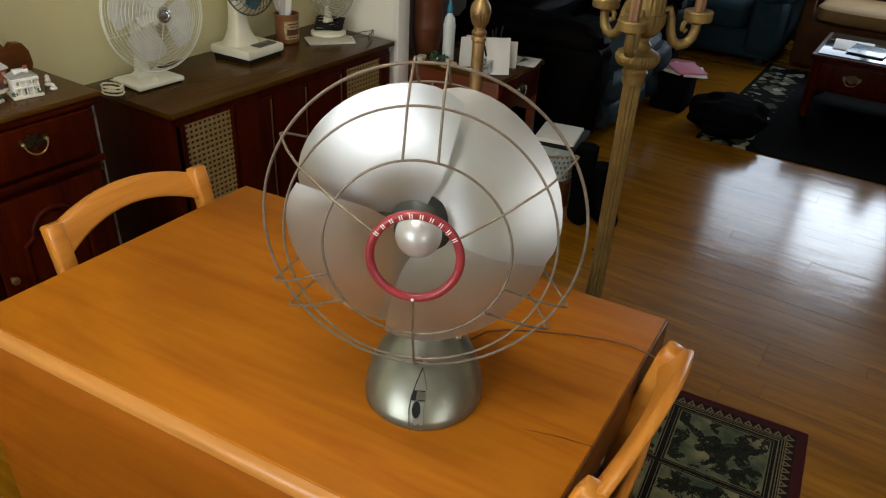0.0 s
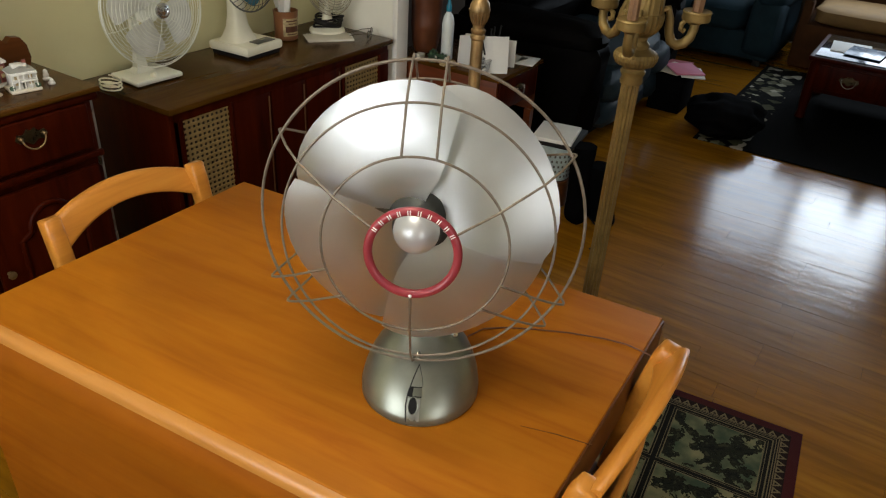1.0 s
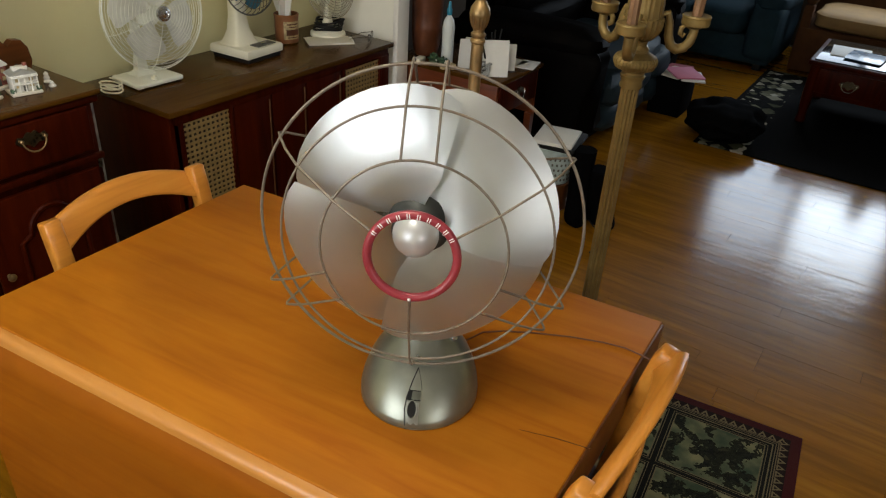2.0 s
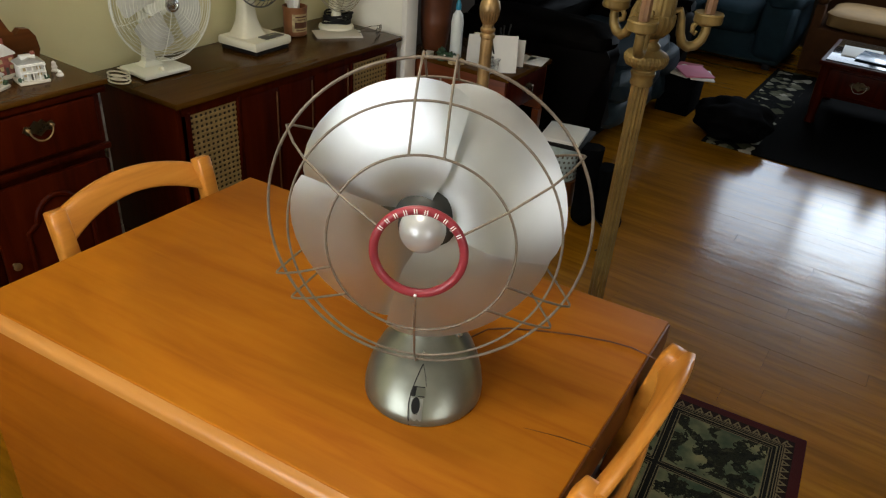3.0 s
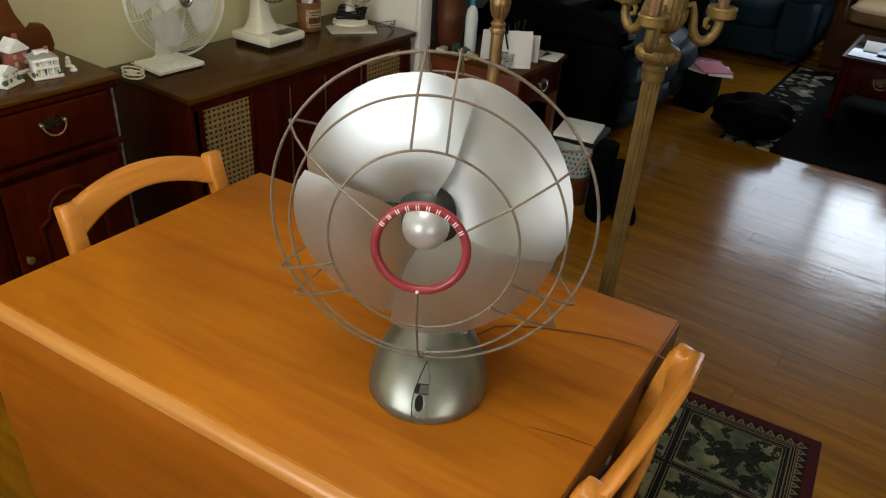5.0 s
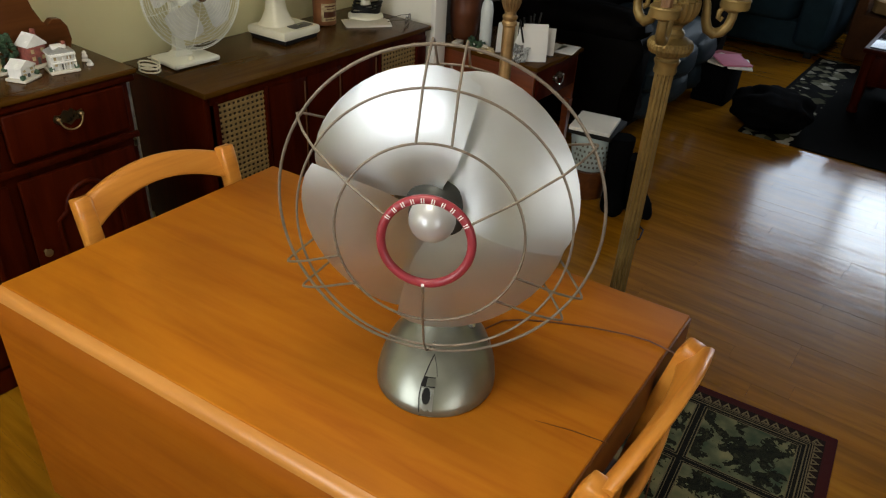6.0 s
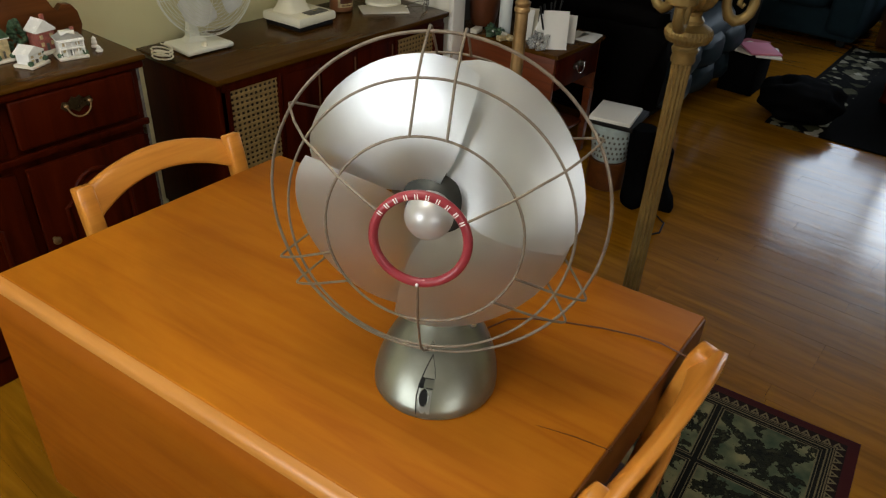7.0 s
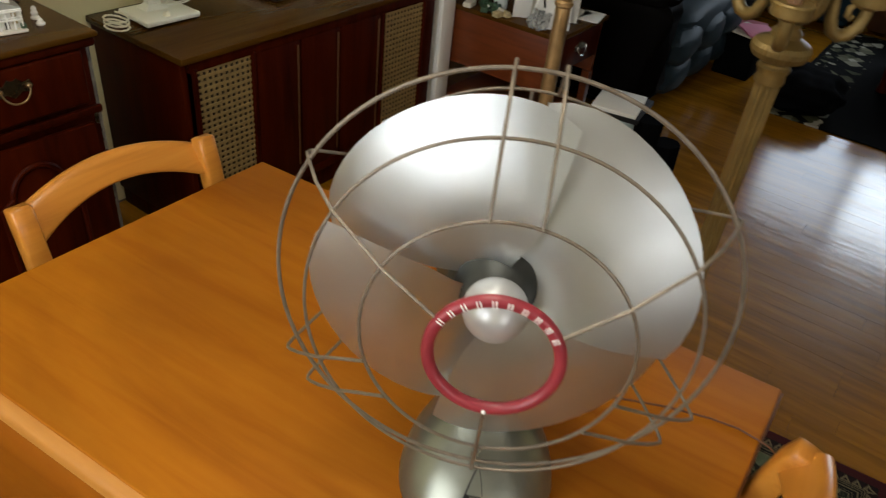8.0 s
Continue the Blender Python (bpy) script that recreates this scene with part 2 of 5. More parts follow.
def turned(profile, seg=32, bm=None, m=None, flutes=0, depth=0.0):
    """A lathe shape about z from (radius, height) pairs, with optional flutes."""
    sections = []
    for r, z in profile:
        ring = []
        for i in range(seg):
            a = 2 * math.pi * i / seg
            q = r * (1 - depth * abs(math.sin(a * flutes / 2))) if flutes else r
            p = Vector((q * math.cos(a), q * math.sin(a), z))
            ring.append(m @ p if m is not None else p)
        sections.append(ring)
    return loft(sections, bm)


def tube(points, r, seg=8, closed=False, bm=None):
    """A round wire along points; r is one radius or one for each point."""
    pts = [Vector(p) for p in points]
    n = len(pts)
    rad = r if isinstance(r, (list, tuple)) else [r] * n
    side, sections = None, []
    for i, p in enumerate(pts):
        a = pts[i - 1] if (i or closed) else p
        b = pts[(i + 1) % n] if (i < n - 1 or closed) else p
        d = (b - a).normalized()
        if side is None:
            side = d.orthogonal().normalized()
        side = (side - d * side.dot(d)).normalized()
        up = d.cross(side)
        sections.append([p + rad[i] * (math.cos(2 * math.pi * k / seg) * side + math.sin(2 * math.pi * k / seg) * up) for k in range(seg)])
    if closed:
        bm = bm or bmesh.new()
        rings = [[bm.verts.new(q) for q in s] for s in sections]
        first, last = sections[0], sections[-1]
        shift = min(range(seg), key=lambda k: (first[k] - last[0]).length)
        for i in range(n):
            a, b = rings[i], rings[(i + 1) % n]
            o = shift if i == n - 1 else 0
            for k in range(seg):
                bm.faces.new((a[k], a[(k + 1) % seg], b[(k + 1 + o) % seg], b[(k + o) % seg]))
        return bm
    return loft(sections, bm)


def ring_points(r, y=0.0, count=72, at=(0, 0, 0)):
    return [(at[0] + r * math.cos(2 * math.pi * i / count), at[1] + y, at[2] + r * math.sin(2 * math.pi * i / count)) for i in range(count)]


def cushion(sx, sy, sz, at=(0, 0, 0), power=4.0, seg=20, rings=12, lump=0.0, bm=None, seed=0.0):
    """A soft rounded block (superellipsoid) with uneven swellings."""
    bm = bm or bmesh.new()

    def sp(v, p):
        return math.copysign(abs(v) ** p, v)
    sections = []
    e = 2.0 / power
    for j in range(1, rings):
        ph = -math.pi / 2 + math.pi * j / rings
        ring = []
        for i in range(seg):
            th = 2 * math.pi * i / seg
            v = Vector((sp(math.cos(ph), e) * sp(math.cos(th), e), sp(math.cos(ph), e) * sp(math.sin(th), e), sp(math.sin(ph), e)))
            k = 1 + lump * noise.noise(v * 2.3 + Vector((seed, seed * 2, 0)))
            ring.append((at[0] + v.x * k * sx / 2, at[1] + v.y * k * sy / 2, at[2] + v.z * k * sz / 2))
        sections.append(ring)
    return loft(sections, bm)


def slab(corners, z0, z1, bevel=0.0, seg=3):
    """A flat plate from plan corners (anticlockwise), between two heights."""
    bm = bmesh.new()
    lo = [bm.verts.new((x, y, z0)) for x, y in corners]
    hi = [bm.verts.new((x, y, z1)) for x, y in corners]
    k = len(corners)
    bm.faces.new(lo[::-1])
    bm.faces.new(hi)
    for i in range(k):
        bm.faces.new((lo[i], lo[(i + 1) % k], hi[(i + 1) % k], hi[i]))
    if bevel:
        bmesh.ops.bevel(bm, geom=list(bm.edges), offset=bevel, segments=seg, profile=0.5, affect="EDGES")
    return bm


# ---- the rooms ----
def structure(name, bm, mat, label, category="wall", m=ROOM):
    ob = part(name, bm, mat, None, label, m)
    return tagged(ob, label, category, "", "structure")


FLOOR = structure("floor", box(9.6, 6.2, 0.1, (3.05, 0.0, -0.0625)), plain("floor_joint", (0.10, 0.042, 0.010), 0.5), "glossy narrow-strip oak floor, worn and honey brown", "floor")
structure("ceiling", box(9.6, 6.2, 0.1, (3.05, 0.0, 2.5)), CEIL, "plain off-white painted ceiling", "ceiling")
structure("wall_cabinet_side", box(4.72, 0.12, 2.45, (0.57, 2.48, 1.225)), WALL, "cream painted wall behind the cabinets")
structure("wall_stub", box(0.075, 0.455, 2.45, (2.968, 2.1925, 1.225)), STUB, "short cream wall beside the wide opening")
structure("trim_opening", box(0.09, 0.03, 2.45, (2.966, 1.945, 1.225), 0.005), TRIM, "white painted wood casing of the opening", "trim")
structure("wall_living_left", box(4.75, 0.12, 2.45, (5.43, 2.98, 1.225)), LIVING, "living room wall, coloured dark for the dim room")
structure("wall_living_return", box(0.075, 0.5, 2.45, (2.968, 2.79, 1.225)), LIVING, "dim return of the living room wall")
structure("wall_right_low", box(9.6, 0.12, 0.9, (3.05, -3.0, 0.45)), LIVING, "plain wall under the added side window")
structure("wall_right_high", box(9.6, 0.12, 0.15, (3.05, -3.0, 2.375)), LIVING, "plain wall over the added side window")
structure("wall_right_near", box(0.25, 0.12, 1.4, (-1.625, -3.0, 1.6)), LIVING, "plain wall beside the added side window")
structure("wall_right_far", box(7.45, 0.12, 1.4, (4.125, -3.0, 1.6)), LIVING, "plain wall beside the added side window")
structure("wall_behind_low", box(0.12, 5.48, 0.9, (-1.72, -0.3, 0.45)), WALL, "cream wall under the rear dining window")
structure("wall_behind_high", box(0.12, 5.48, 0.15, (-1.72, -0.3, 2.375)), WALL, "cream wall over the rear dining window")
structure("wall_behind_left", box(0.12, 0.74, 1.4, (-1.72, 2.07, 1.6)), WALL, "cream wall beside the rear dining window")
structure("wall_behind_right", box(0.12, 3.14, 1.4, (-1.72, -1.47, 1.6)), WALL, "cream wall beside the rear dining window")
structure("wall_between", box(0.1, 1.95, 2.45, (2.968, -1.96, 1.225)), WALL, "cream wall on the other side of the wide opening")
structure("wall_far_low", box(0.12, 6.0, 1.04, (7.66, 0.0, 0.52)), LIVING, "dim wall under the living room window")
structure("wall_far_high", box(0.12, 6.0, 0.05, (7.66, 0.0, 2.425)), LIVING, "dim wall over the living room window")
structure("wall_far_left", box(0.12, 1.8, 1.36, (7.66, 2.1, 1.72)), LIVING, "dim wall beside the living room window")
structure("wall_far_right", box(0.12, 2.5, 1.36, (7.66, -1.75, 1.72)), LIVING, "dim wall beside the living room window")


def window(name, a, b, z, wide, high, label, turn=0):
    w = thing(name, label, "window", ROOM @ pose(a, b, z, 0, 0, turn), "", "structure")
    for dy in (-wide / 2 + 0.03, wide / 2 - 0.03, 0.0):
        part("window_frame", box(0.06, 0.06, high, (0, dy, 0), 0.006), TRIM, w)
    for dz in (-high / 2 + 0.03, high / 2 - 0.03, 0.0):
        part("window_frame", box(0.05, wide - 0.12, 0.05, (0.004, 0, dz), 0.005), TRIM, w)
    for sy in (-1, 1):
        pane = part("pane", box(0.006, wide / 2 - 0.06, high - 0.1, (0.0, sy * (wide / 4), 0)), PANE, w)
        pane.visible_shadow = False
    return w


window("window_1", 7.66, 0.35, 1.72, 1.7, 1.36, "white double window of the living room")
# unseen window, added only to house the dining fill lamp
window("added_window", -0.55, -3.0, 1.6, 1.9, 1.4, "unseen white double window added round the dining fill lamp", 90)
window("window_3", -1.72, 0.9, 1.6, 1.6, 1.4, "white double window behind the dining table")

light = thing("ceiling_light", "round opal glass ceiling light over the table", "ceiling light", pose(-0.20, 0.95, 2.45))
part("mount", turned([(0.07, -0.03), (0.07, -0.002), (0.02, -0.001)], 24), BRASS_DARK, light)
sh = part("shade", turned([(0.16, -0.19), (0.165, -0.185), (0.17, -0.12), (0.15, -0.06), (0.08, -0.032), (0.078, -0.034), (0.145, -0.064), (0.162, -0.12)], 28), SHADE, light)
sh.visible_shadow = False

# ---- dining table ----
CORNERS = [(-0.812, 1.139), (0.248, 0.664), (0.586, 1.322), (-0.460, 1.795)]  # plan, anticlockwise from the window side
TOPZ = 0.75
tang = math.degrees(math.atan2(0.664 - 1.139, 0.248 + 0.812))
TM = pose(-0.8, 1.139, 0, 0, 0, tang)
inv = TM.inverted()
LOC = [inv @ Vector((x, y, 0)) for x, y in CORNERS]
table = thing("dining_table", "honey-stained drop-leaf dining table with one leaf hanging down", "table", TM)
top_corners = [(LOC[0].x, LOC[0].y + 0.008), (LOC[1].x, LOC[1].y + 0.008), (LOC[2].x, LOC[2].y), (LOC[3].x, LOC[3].y)]
part("tabletop", slab(top_corners, TOPZ - 0.024, TOPZ, 0.004), TABLE_WOOD, table)
L = LOC[1].x - LOC[0].x
# rule joint: the rounded shoulder between top and hanging leaf
arc = [(0.0098, -0.0030), (0.0070, -0.0032), (-0.002, -0.0055), (-0.008, -0.011), (-0.0115, -0.018), (-0.0125, -0.025), (0.0, -0.0262), (0.0098, -0.0235)]
part("rule_joint", loft([[(LOC[0].x + s * L, y - 0.004, TOPZ - 0.0006 + 1.1 * z) for y, z in arc] for s in (0.0, 0.25, 0.5, 0.75, 1.0)]), EDGE_WOOD, table, "worn rounded table edge, paler for its highlight", angle=60)
swell = [(-0.0105, -0.0275), (-0.0165, -0.040), (-0.0215, -0.056), (-0.0240, -0.074), (-0.0245, -0.095), (-0.0235, -0.30), (-0.0225, -0.59), (-0.0195, -0.597), (0.0000, -0.597), (0.0030, -0.590), (0.0030, -0.095), (0.0075, -0.0275)]
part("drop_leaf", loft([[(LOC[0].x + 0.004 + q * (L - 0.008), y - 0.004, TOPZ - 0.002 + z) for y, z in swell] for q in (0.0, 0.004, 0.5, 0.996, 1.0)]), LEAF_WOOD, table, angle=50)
ix0, ix1, iy0, iy1 = 0.14, L - 0.16, 0.10, LOC[2].y - 0.12
end0, end1 = Vector((LOC[1].x, LOC[1].y + 0.02)), Vector((LOC[2].x, LOC[2].y - 0.005))
side = (end1 - end0).normalized()
out = Vector((side.y, -side.x))
rail = [end0 + out * 0.004, end1 + out * 0.004, end1 - out * 0.016, end0 - out * 0.016]
# added strip; its dark wood stands for shade below the tabletop
part("end_rail", slab([(p.x, p.y) for p in rail], TOPZ - 0.105, TOPZ - 0.003, 0.002), MIRROR_WOOD, table, "added end rail of the table, shade put into its dark colour")
part("apron", box(ix1 - ix0, 0.02, 0.10, ((ix0 + ix1) / 2, iy0, 0.672), 0.002), TABLE_WOOD, table)
part("apron", box(ix1 - ix0, 0.02, 0.10, ((ix0 + ix1) / 2, iy1, 0.672), 0.002), TABLE_WOOD, table)
part("apron", box(0.02, iy1 - iy0 - 0.022, 0.10, (ix0, (iy0 + iy1) / 2, 0.672), 0.002), TABLE_WOOD, table)
part("apron", box(0.02, iy1 - iy0 - 0.022, 0.10, (ix1, (iy0 + iy1) / 2, 0.672), 0.002), TABLE_WOOD, table)
for x in (ix0 + 0.04, ix1 - 0.04):
    for y in (iy0 + 0.05, iy1 - 0.05):
        part("leg", turned([(0.020, 0.012), (0.024, 0.03), (0.019, 0.06), (0.027, 0.30), (0.022, 0.50), (0.031, 0.55), (0.031, 0.72)], 16, m=pose(x, y, 0)), TABLE_WOOD, table)
ck0, ck1 = inv @ Vector((0.275, 0.962, 0)), inv @ Vector((0.395, 0.932, 0))
part("split", loft([[(p.x, p.y - w, TOPZ + 0.0004), (p.x, p.y + w, TOPZ + 0.0004), (p.x, p.y + w, TOPZ - 0.001), (p.x, p.y - w, TOPZ - 0.001)] for p, w in ((ck0, 0.0003), ((ck0 + ck1) / 2 + Vector((0, 0.003, 0)), 0.0009), (ck1, 0.0009))]), MIRROR_WOOD, table, "dark split in the wood")


# ---- chairs ----
def chair(m, label, twist=0.0, reach=-0.012, top=0.812):
    """Local x across, y towards the seat's front; the back posts stand at y = 0 at their tops."""
    c = thing("dining_chair", label, "chair", m, "chairs at the table")
    wide = 0.400
    bend = 0.026
    for sx in (-1, 1):
        x = sx * wide / 2
        path = [(x * 0.93, 0.085, 0.012), (x * 0.95, 0.075, 0.25), (x * 0.98, 0.065, 0.45), (x, 0.035, 0.65), (x, 0.008, 0.768), (x, -0.003, top)]
        secs = []
        for i, (px, py, pz) in enumerate(path):
            w, d = 0.021, (0.015, 0.016, 0.018, 0.019, 0.021, 0.019)[i]
            secs.append([(px + w * math.copysign(abs(math.cos(a)) ** 0.4, math.cos(a)), py + d * math.copysign(abs(math.sin(a)) ** 0.4, math.sin(a)), pz + (0.006 * math.sin(a) if i == 5 else 0)) for a in [2 * math.pi * k / 16 for k in range(16)]])
        secs.append([(px * 0.0 + x + (q[0] - x) * 0.82, -0.004 + (q[1] + 0.003) * 0.80, q[2] + 0.0035) for q in secs[-1]])
        part("back_post", loft(secs), CHAIR_WOOD, c, angle=62)
    for zlo, zhi, rise in ((0.733, 0.806, 0.038), (0.470, 0.600, 0.004)):
        secs = []
        for i in range(17):
            s = -1 + 2 * i / 16
            x = s * (wide / 2 + reach)
            bow = -bend * (1 - s * s)
            y = bow + (-0.002 if zlo > 0.7 else 0.032)
            hi, lo = zhi + rise * (1 - s * s) - 0.008, zlo + rise * 1.3 * (1 - s * s)
            t, k = 0.0115, 0.014 + 0.007 * s * s + twist * s  # half thickness, and how far the rail leans back
            ring = []
            for q in range(16):
                w = 2 * math.pi * q / 16
                cy, cz = math.copysign(abs(math.cos(w)) ** 0.7, math.cos(w)), math.copysign(abs(math.sin(w)) ** 0.45, math.sin(w))
                ring.append((x, y + t * cy - k * cz, (hi + lo) / 2 + (hi - lo) / 2 * cz))
            secs.append(ring)
        part("back_rail", loft(secs), CHAIR_WOOD, c, angle=62)
    part("seat", slab([(-0.19, 0.06), (0.19, 0.06), (0.22, 0.46), (-0.22, 0.46)], 0.44, 0.465, 0.008), SEAT_WOOD, c, "wooden seat, coloured dark for the shade under the table")
    for sx in (-1, 1):
        part("leg", turned([(0.013, 0.012), (0.017, 0.1), (0.020, 0.3), (0.017, 0.44)], 12, m=pose(sx * 0.185, 0.42, 0)), CHAIR_WOOD, c)
        part("stretcher", tube([(sx * 0.19, 0.08, 0.2), (sx * 0.187, 0.25, 0.2), (sx * 0.185, 0.41, 0.2)], 0.009), CHAIR_WOOD, c)
    part("stretcher", tube([(-0.185, 0.42, 0.26), (0, 0.42, 0.26), (0.185, 0.42, 0.26)], 0.009), CHAIR_WOOD, c)
    return c


chair(pose(-0.672, 1.575, 0, 0, 0, -120.0), "honey-stained wooden chair with curved top rail, pushed against the table")
chair(pose(0.456, 0.957, 0, 0, 0, 61.6) @ Matrix.Diagonal((0.98, 1, 1.033, 1)), "honey-stained wooden chair with bowed back, standing beside the rug", 0.004, 0.008, 0.790)

# ---- the old desk fan ----
FM = pose(0.0826, 0.9140, 1.1045, -5.65, 0, -1.1)  # centre of the red ring; the fan looks along -y, tipped up
fan = thing("desk_fan", "vintage silver desk fan with open wire guard and red ring", "desk fan", pose(0.095, 1.037, TOPZ))
FREL = fan.matrix_basis.inverted() @ FM
R1, R2, R3 = (0.1368, 0.0182), (0.2033, 0.0521), (0.2506, 0.1091)
part("red_ring", tube(ring_points(0.0644, 0.0, 96), 0.0066, 12, True), RED, fan, "dark red enamel badge ring", FREL)


def guard_ring(rd, wire):
    return part("guard_ring", tube(ring_points(rd[0], rd[1], 96), wire, 8, True), WIRE, fan, "", FREL)


guard_ring(R1, 0.0019)
guard_ring(R2, 0.0019)
guard_ring(R3, 0.0024)
guard_ring((0.208, 0.184), 0.0019)


def polar(r, d, a, off=0.0):
    """A point of the guard: radius, depth and angle, shifted sideways by off."""
    return Vector((r * math.cos(a) - off * math.sin(a), d, r * math.sin(a) + off * math.cos(a)))


def wire_path(start, a, off):
    """From the front over the rim in a small loop and back to the rear ring."""
    rows = [start, (0.1368, 0.0155), (0.172, 0.034), (0.2033, 0.0494), (0.232, 0.078), (0.2506, 0.1062), (0.2566, 0.1175), (0.2540, 0.127), (0.2440, 0.140), (0.2260, 0.162), (0.2080, 0.182)]
    if start[0] > 0.12:
        rows = rows[1:]
    if math.sin(a) < -0.1 and off:  # the lower pairs stand out past the rim in open loops
        rows = rows[:3] + [(0.234, 0.0695), (0.250, 0.0825), (0.2555, 0.0885), (0.2570, 0.0955), (0.2545, 0.1045), (0.2506, 0.1125), (0.230, 0.150), (0.208, 0.182)]
    return [polar(math.sqrt(max(r * r - off * off, 0)), d, a, off) for r, d in rows]


for k in (30, 150, 270):
    part("guard_spoke", tube(wire_path((0.0705, -0.001), radians(k), 0.0), 0.0019, 8), WIRE, fan, "", FREL)
for k in (90, 210, 330):
    for off in (-0.0243, 0.0243):
        part("guard_spoke", tube(wire_path((0.1368, 0.0155), radians(k), off), 0.0019, 8), WIRE, fan, "", FREL)

BREL = FREL @ Matrix.Translation((-0.004, 0, 0))
# blades: four broad overlapping cupped paddles, at rest
hub_d = 0.116
for q in range(4):
    a0 = radians(28 + 90 * q)
    bm, grid = bmesh.new(), []
    for i in range(21):
        s = i / 20
        row = []
        for j in range(17):
            u = -0.5 + j / 16
            tip = 0.219 * (1 - 0.075 * abs(2 * u) ** 5)
            r = 0.026 + (tip - 0.026) * s
            g = min(1.0, s / 0.34)
            a = a0 + radians(100) * u * (0.8 + 0.2 * g * g * (3 - 2 * g)) + 0.12 * s
            d = hub_d + 0.042 * (u + 0.1) * (0.25 + s) + 0.022 * s * s - 0.012 * math.sin(math.pi * s ** 0.85)
            row.append(bm.verts.new((r * math.cos(a), d, r * math.sin(a))))
        grid.append(row)
    for i in range(20):
        for j in range(16):
            bm.faces.new((grid[i][j], grid[i][j + 1], grid[i + 1][j + 1], grid[i + 1][j]))
    bmesh.ops.solidify(bm, geom=list(bm.faces), thickness=0.0014)
    part("blade", bm, BLADE, fan, "", BREL, 60)
# plate and hub carry the shade round the blade roots as dark colour
part("spider_plate", turned([(0.03, 0.1245), (0.050, 0.1255), (0.051, 0.127), (0.03, 0.1285)], 40, m=pose(0, 0, 0, -90, 0, 0)), PANEL, fan, "", BREL)
part("hub", turned([(0.020, 0.088), (0.033, 0.090), (0.036, 0.096), (0.040, 0.108), (0.050, 0.116), (0.050, 0.124), (0.02, 0.126)], 40, m=pose(0, 0, 0, -90, 0, 0)), HUBGREY, fan, "blade hub, darkened for the shade at the blade roots", BREL)
part("hub_cap", turned([(0.0355 * math.sin(t), 0.080 - 0.0355 * math.cos(t)) for t in [0.02 + 2.6 * i / 18 for i in range(19)]], 40, m=pose(0, 0, 0, -90, 0, 0)), BALL, fan, "smooth silver ball hub cap", BREL, 60)
part("motor", turned([(0.02, 0.125), (0.058, 0.128), (0.070, 0.14), (0.074, 0.17), (0.070, 0.21), (0.055, 0.245), (0.03, 0.262), (0.004, 0.266)], 40, m=pose(0, 0, 0, -90, 0, 0)), SILVER, fan, "", BREL)
part("guard_bracket", turned([(0.060, 0.172), (0.078, 0.174), (0.0785, 0.178), (0.060, 0.180)], 40, m=pose(0, 0, 0, -90, 0, 0)), SILVER, fan, "", BREL)
for k in (30, 90, 150, 210, 270, 330):
    part("rear_strut", tube([polar(0.208, 0.184, radians(k)), polar(0.15, 0.184, radians(k)), polar(0.074, 0.177, radians(k))], 0.0019, 8), WIRE, fan, "", BREL)

base_prof = [(0.100, 0.0), (0.1040, 0.004), (0.1045, 0.016), (0.1010, 0.034), (0.0935, 0.054), (0.0830, 0.072), (0.0695, 0.088)]
BACK = 0.48  # the dome leans back as it rises
column = [(0.0575, 0.102), (0.0495, 0.118), (0.0440, 0.138), (0.0400, 0.165), (0.0370, 0.20), (0.0360, 0.25), (0.0360, 0.30)]  # the neck grows out of the dome
cast = [(r, z, BACK * z) for r, z in base_prof] + [(r, z, 0.0425 + 0.048 * math.sin(math.pi / 2 * (z - 0.088) / 0.212)) for r, z in column]
part("base", loft([[(r * math.cos(2 * math.pi * k / 64), y + r * math.sin(2 * math.pi * k / 64), z) for k in range(64)] for r, z, y in cast]), SILVER, fan, "dull silver cast dome base with its neck", angle=60)
part("oscillator_knob", turned([(0.007, -0.004), (0.0075, 0.004), (0.006, 0.008), (0.002, 0.009)], 16, m=pose(0.052, 0.030, 0.101, 20, 35, 0)), CHROME, fan, "small bright metal knob")


def on_base(ang, z, out=0.0):
    for (r0, z0), (r1, z1) in zip(base_prof, base_prof[1:]):
        if z0 <= z <= z1:
            r = r0 + (r1 - r0) * (z - z0) / (z1 - z0) + out
            return Vector((r * math.cos(ang), r * math.sin(ang) + BACK * z, z))


def base_patch(name, rows, mat, out):
    """A thin plate lying on the dome: rows of (height, left angle, right angle)."""
    secs = [[on_base(radians(a + (b - a) * k / 5), z, out) for k in range(6)] for z, a, b in rows]
    bm = bmesh.new()
    g = [[bm.verts.new(p) for p in s] for s in secs]
    for i in range(len(g) - 1):
        for k in range(5):
            bm.faces.new((g[i][k], g[i][k + 1], g[i + 1][k + 1], g[i + 1][k]))
    bmesh.ops.solidify(bm, geom=list(bm.faces), thickness=0.002)
    return part(name, bm, mat, fan)


seam = [on_base(radians(a), z, 0.0004) for a, z in ((-97.5, 0.001), (-98.5, 0.014), (-99.7, 0.032), (-99, 0.048), (-95.5, 0.066), (-92.5, 0.076), (-90.0, 0.082))]
part("seam", tube(seam, 0.0010, 6), SLOT, fan, "dark casting seam")
part("seam", tube([on_base(radians(a), z, -0.0001) for a, z in ((-90.0, 0.082), (-87.5, 0.075), (-85.5, 0.068), (-84.0, 0.057))], 0.0006, 6), HUBGREY, fan)
base_patch("lever_slot", [(0.044, -98.5, -85), (0.048, -98.5, -85), (0.052, -98.2, -85), (0.057, -97.8, -85)], SLOT, 0.0008)
base_patch("speed_lever", [(0.046, -94, -85), (0.050, -94, -85), (0.0565, -93.5, -85)], SILVER, 0.002)
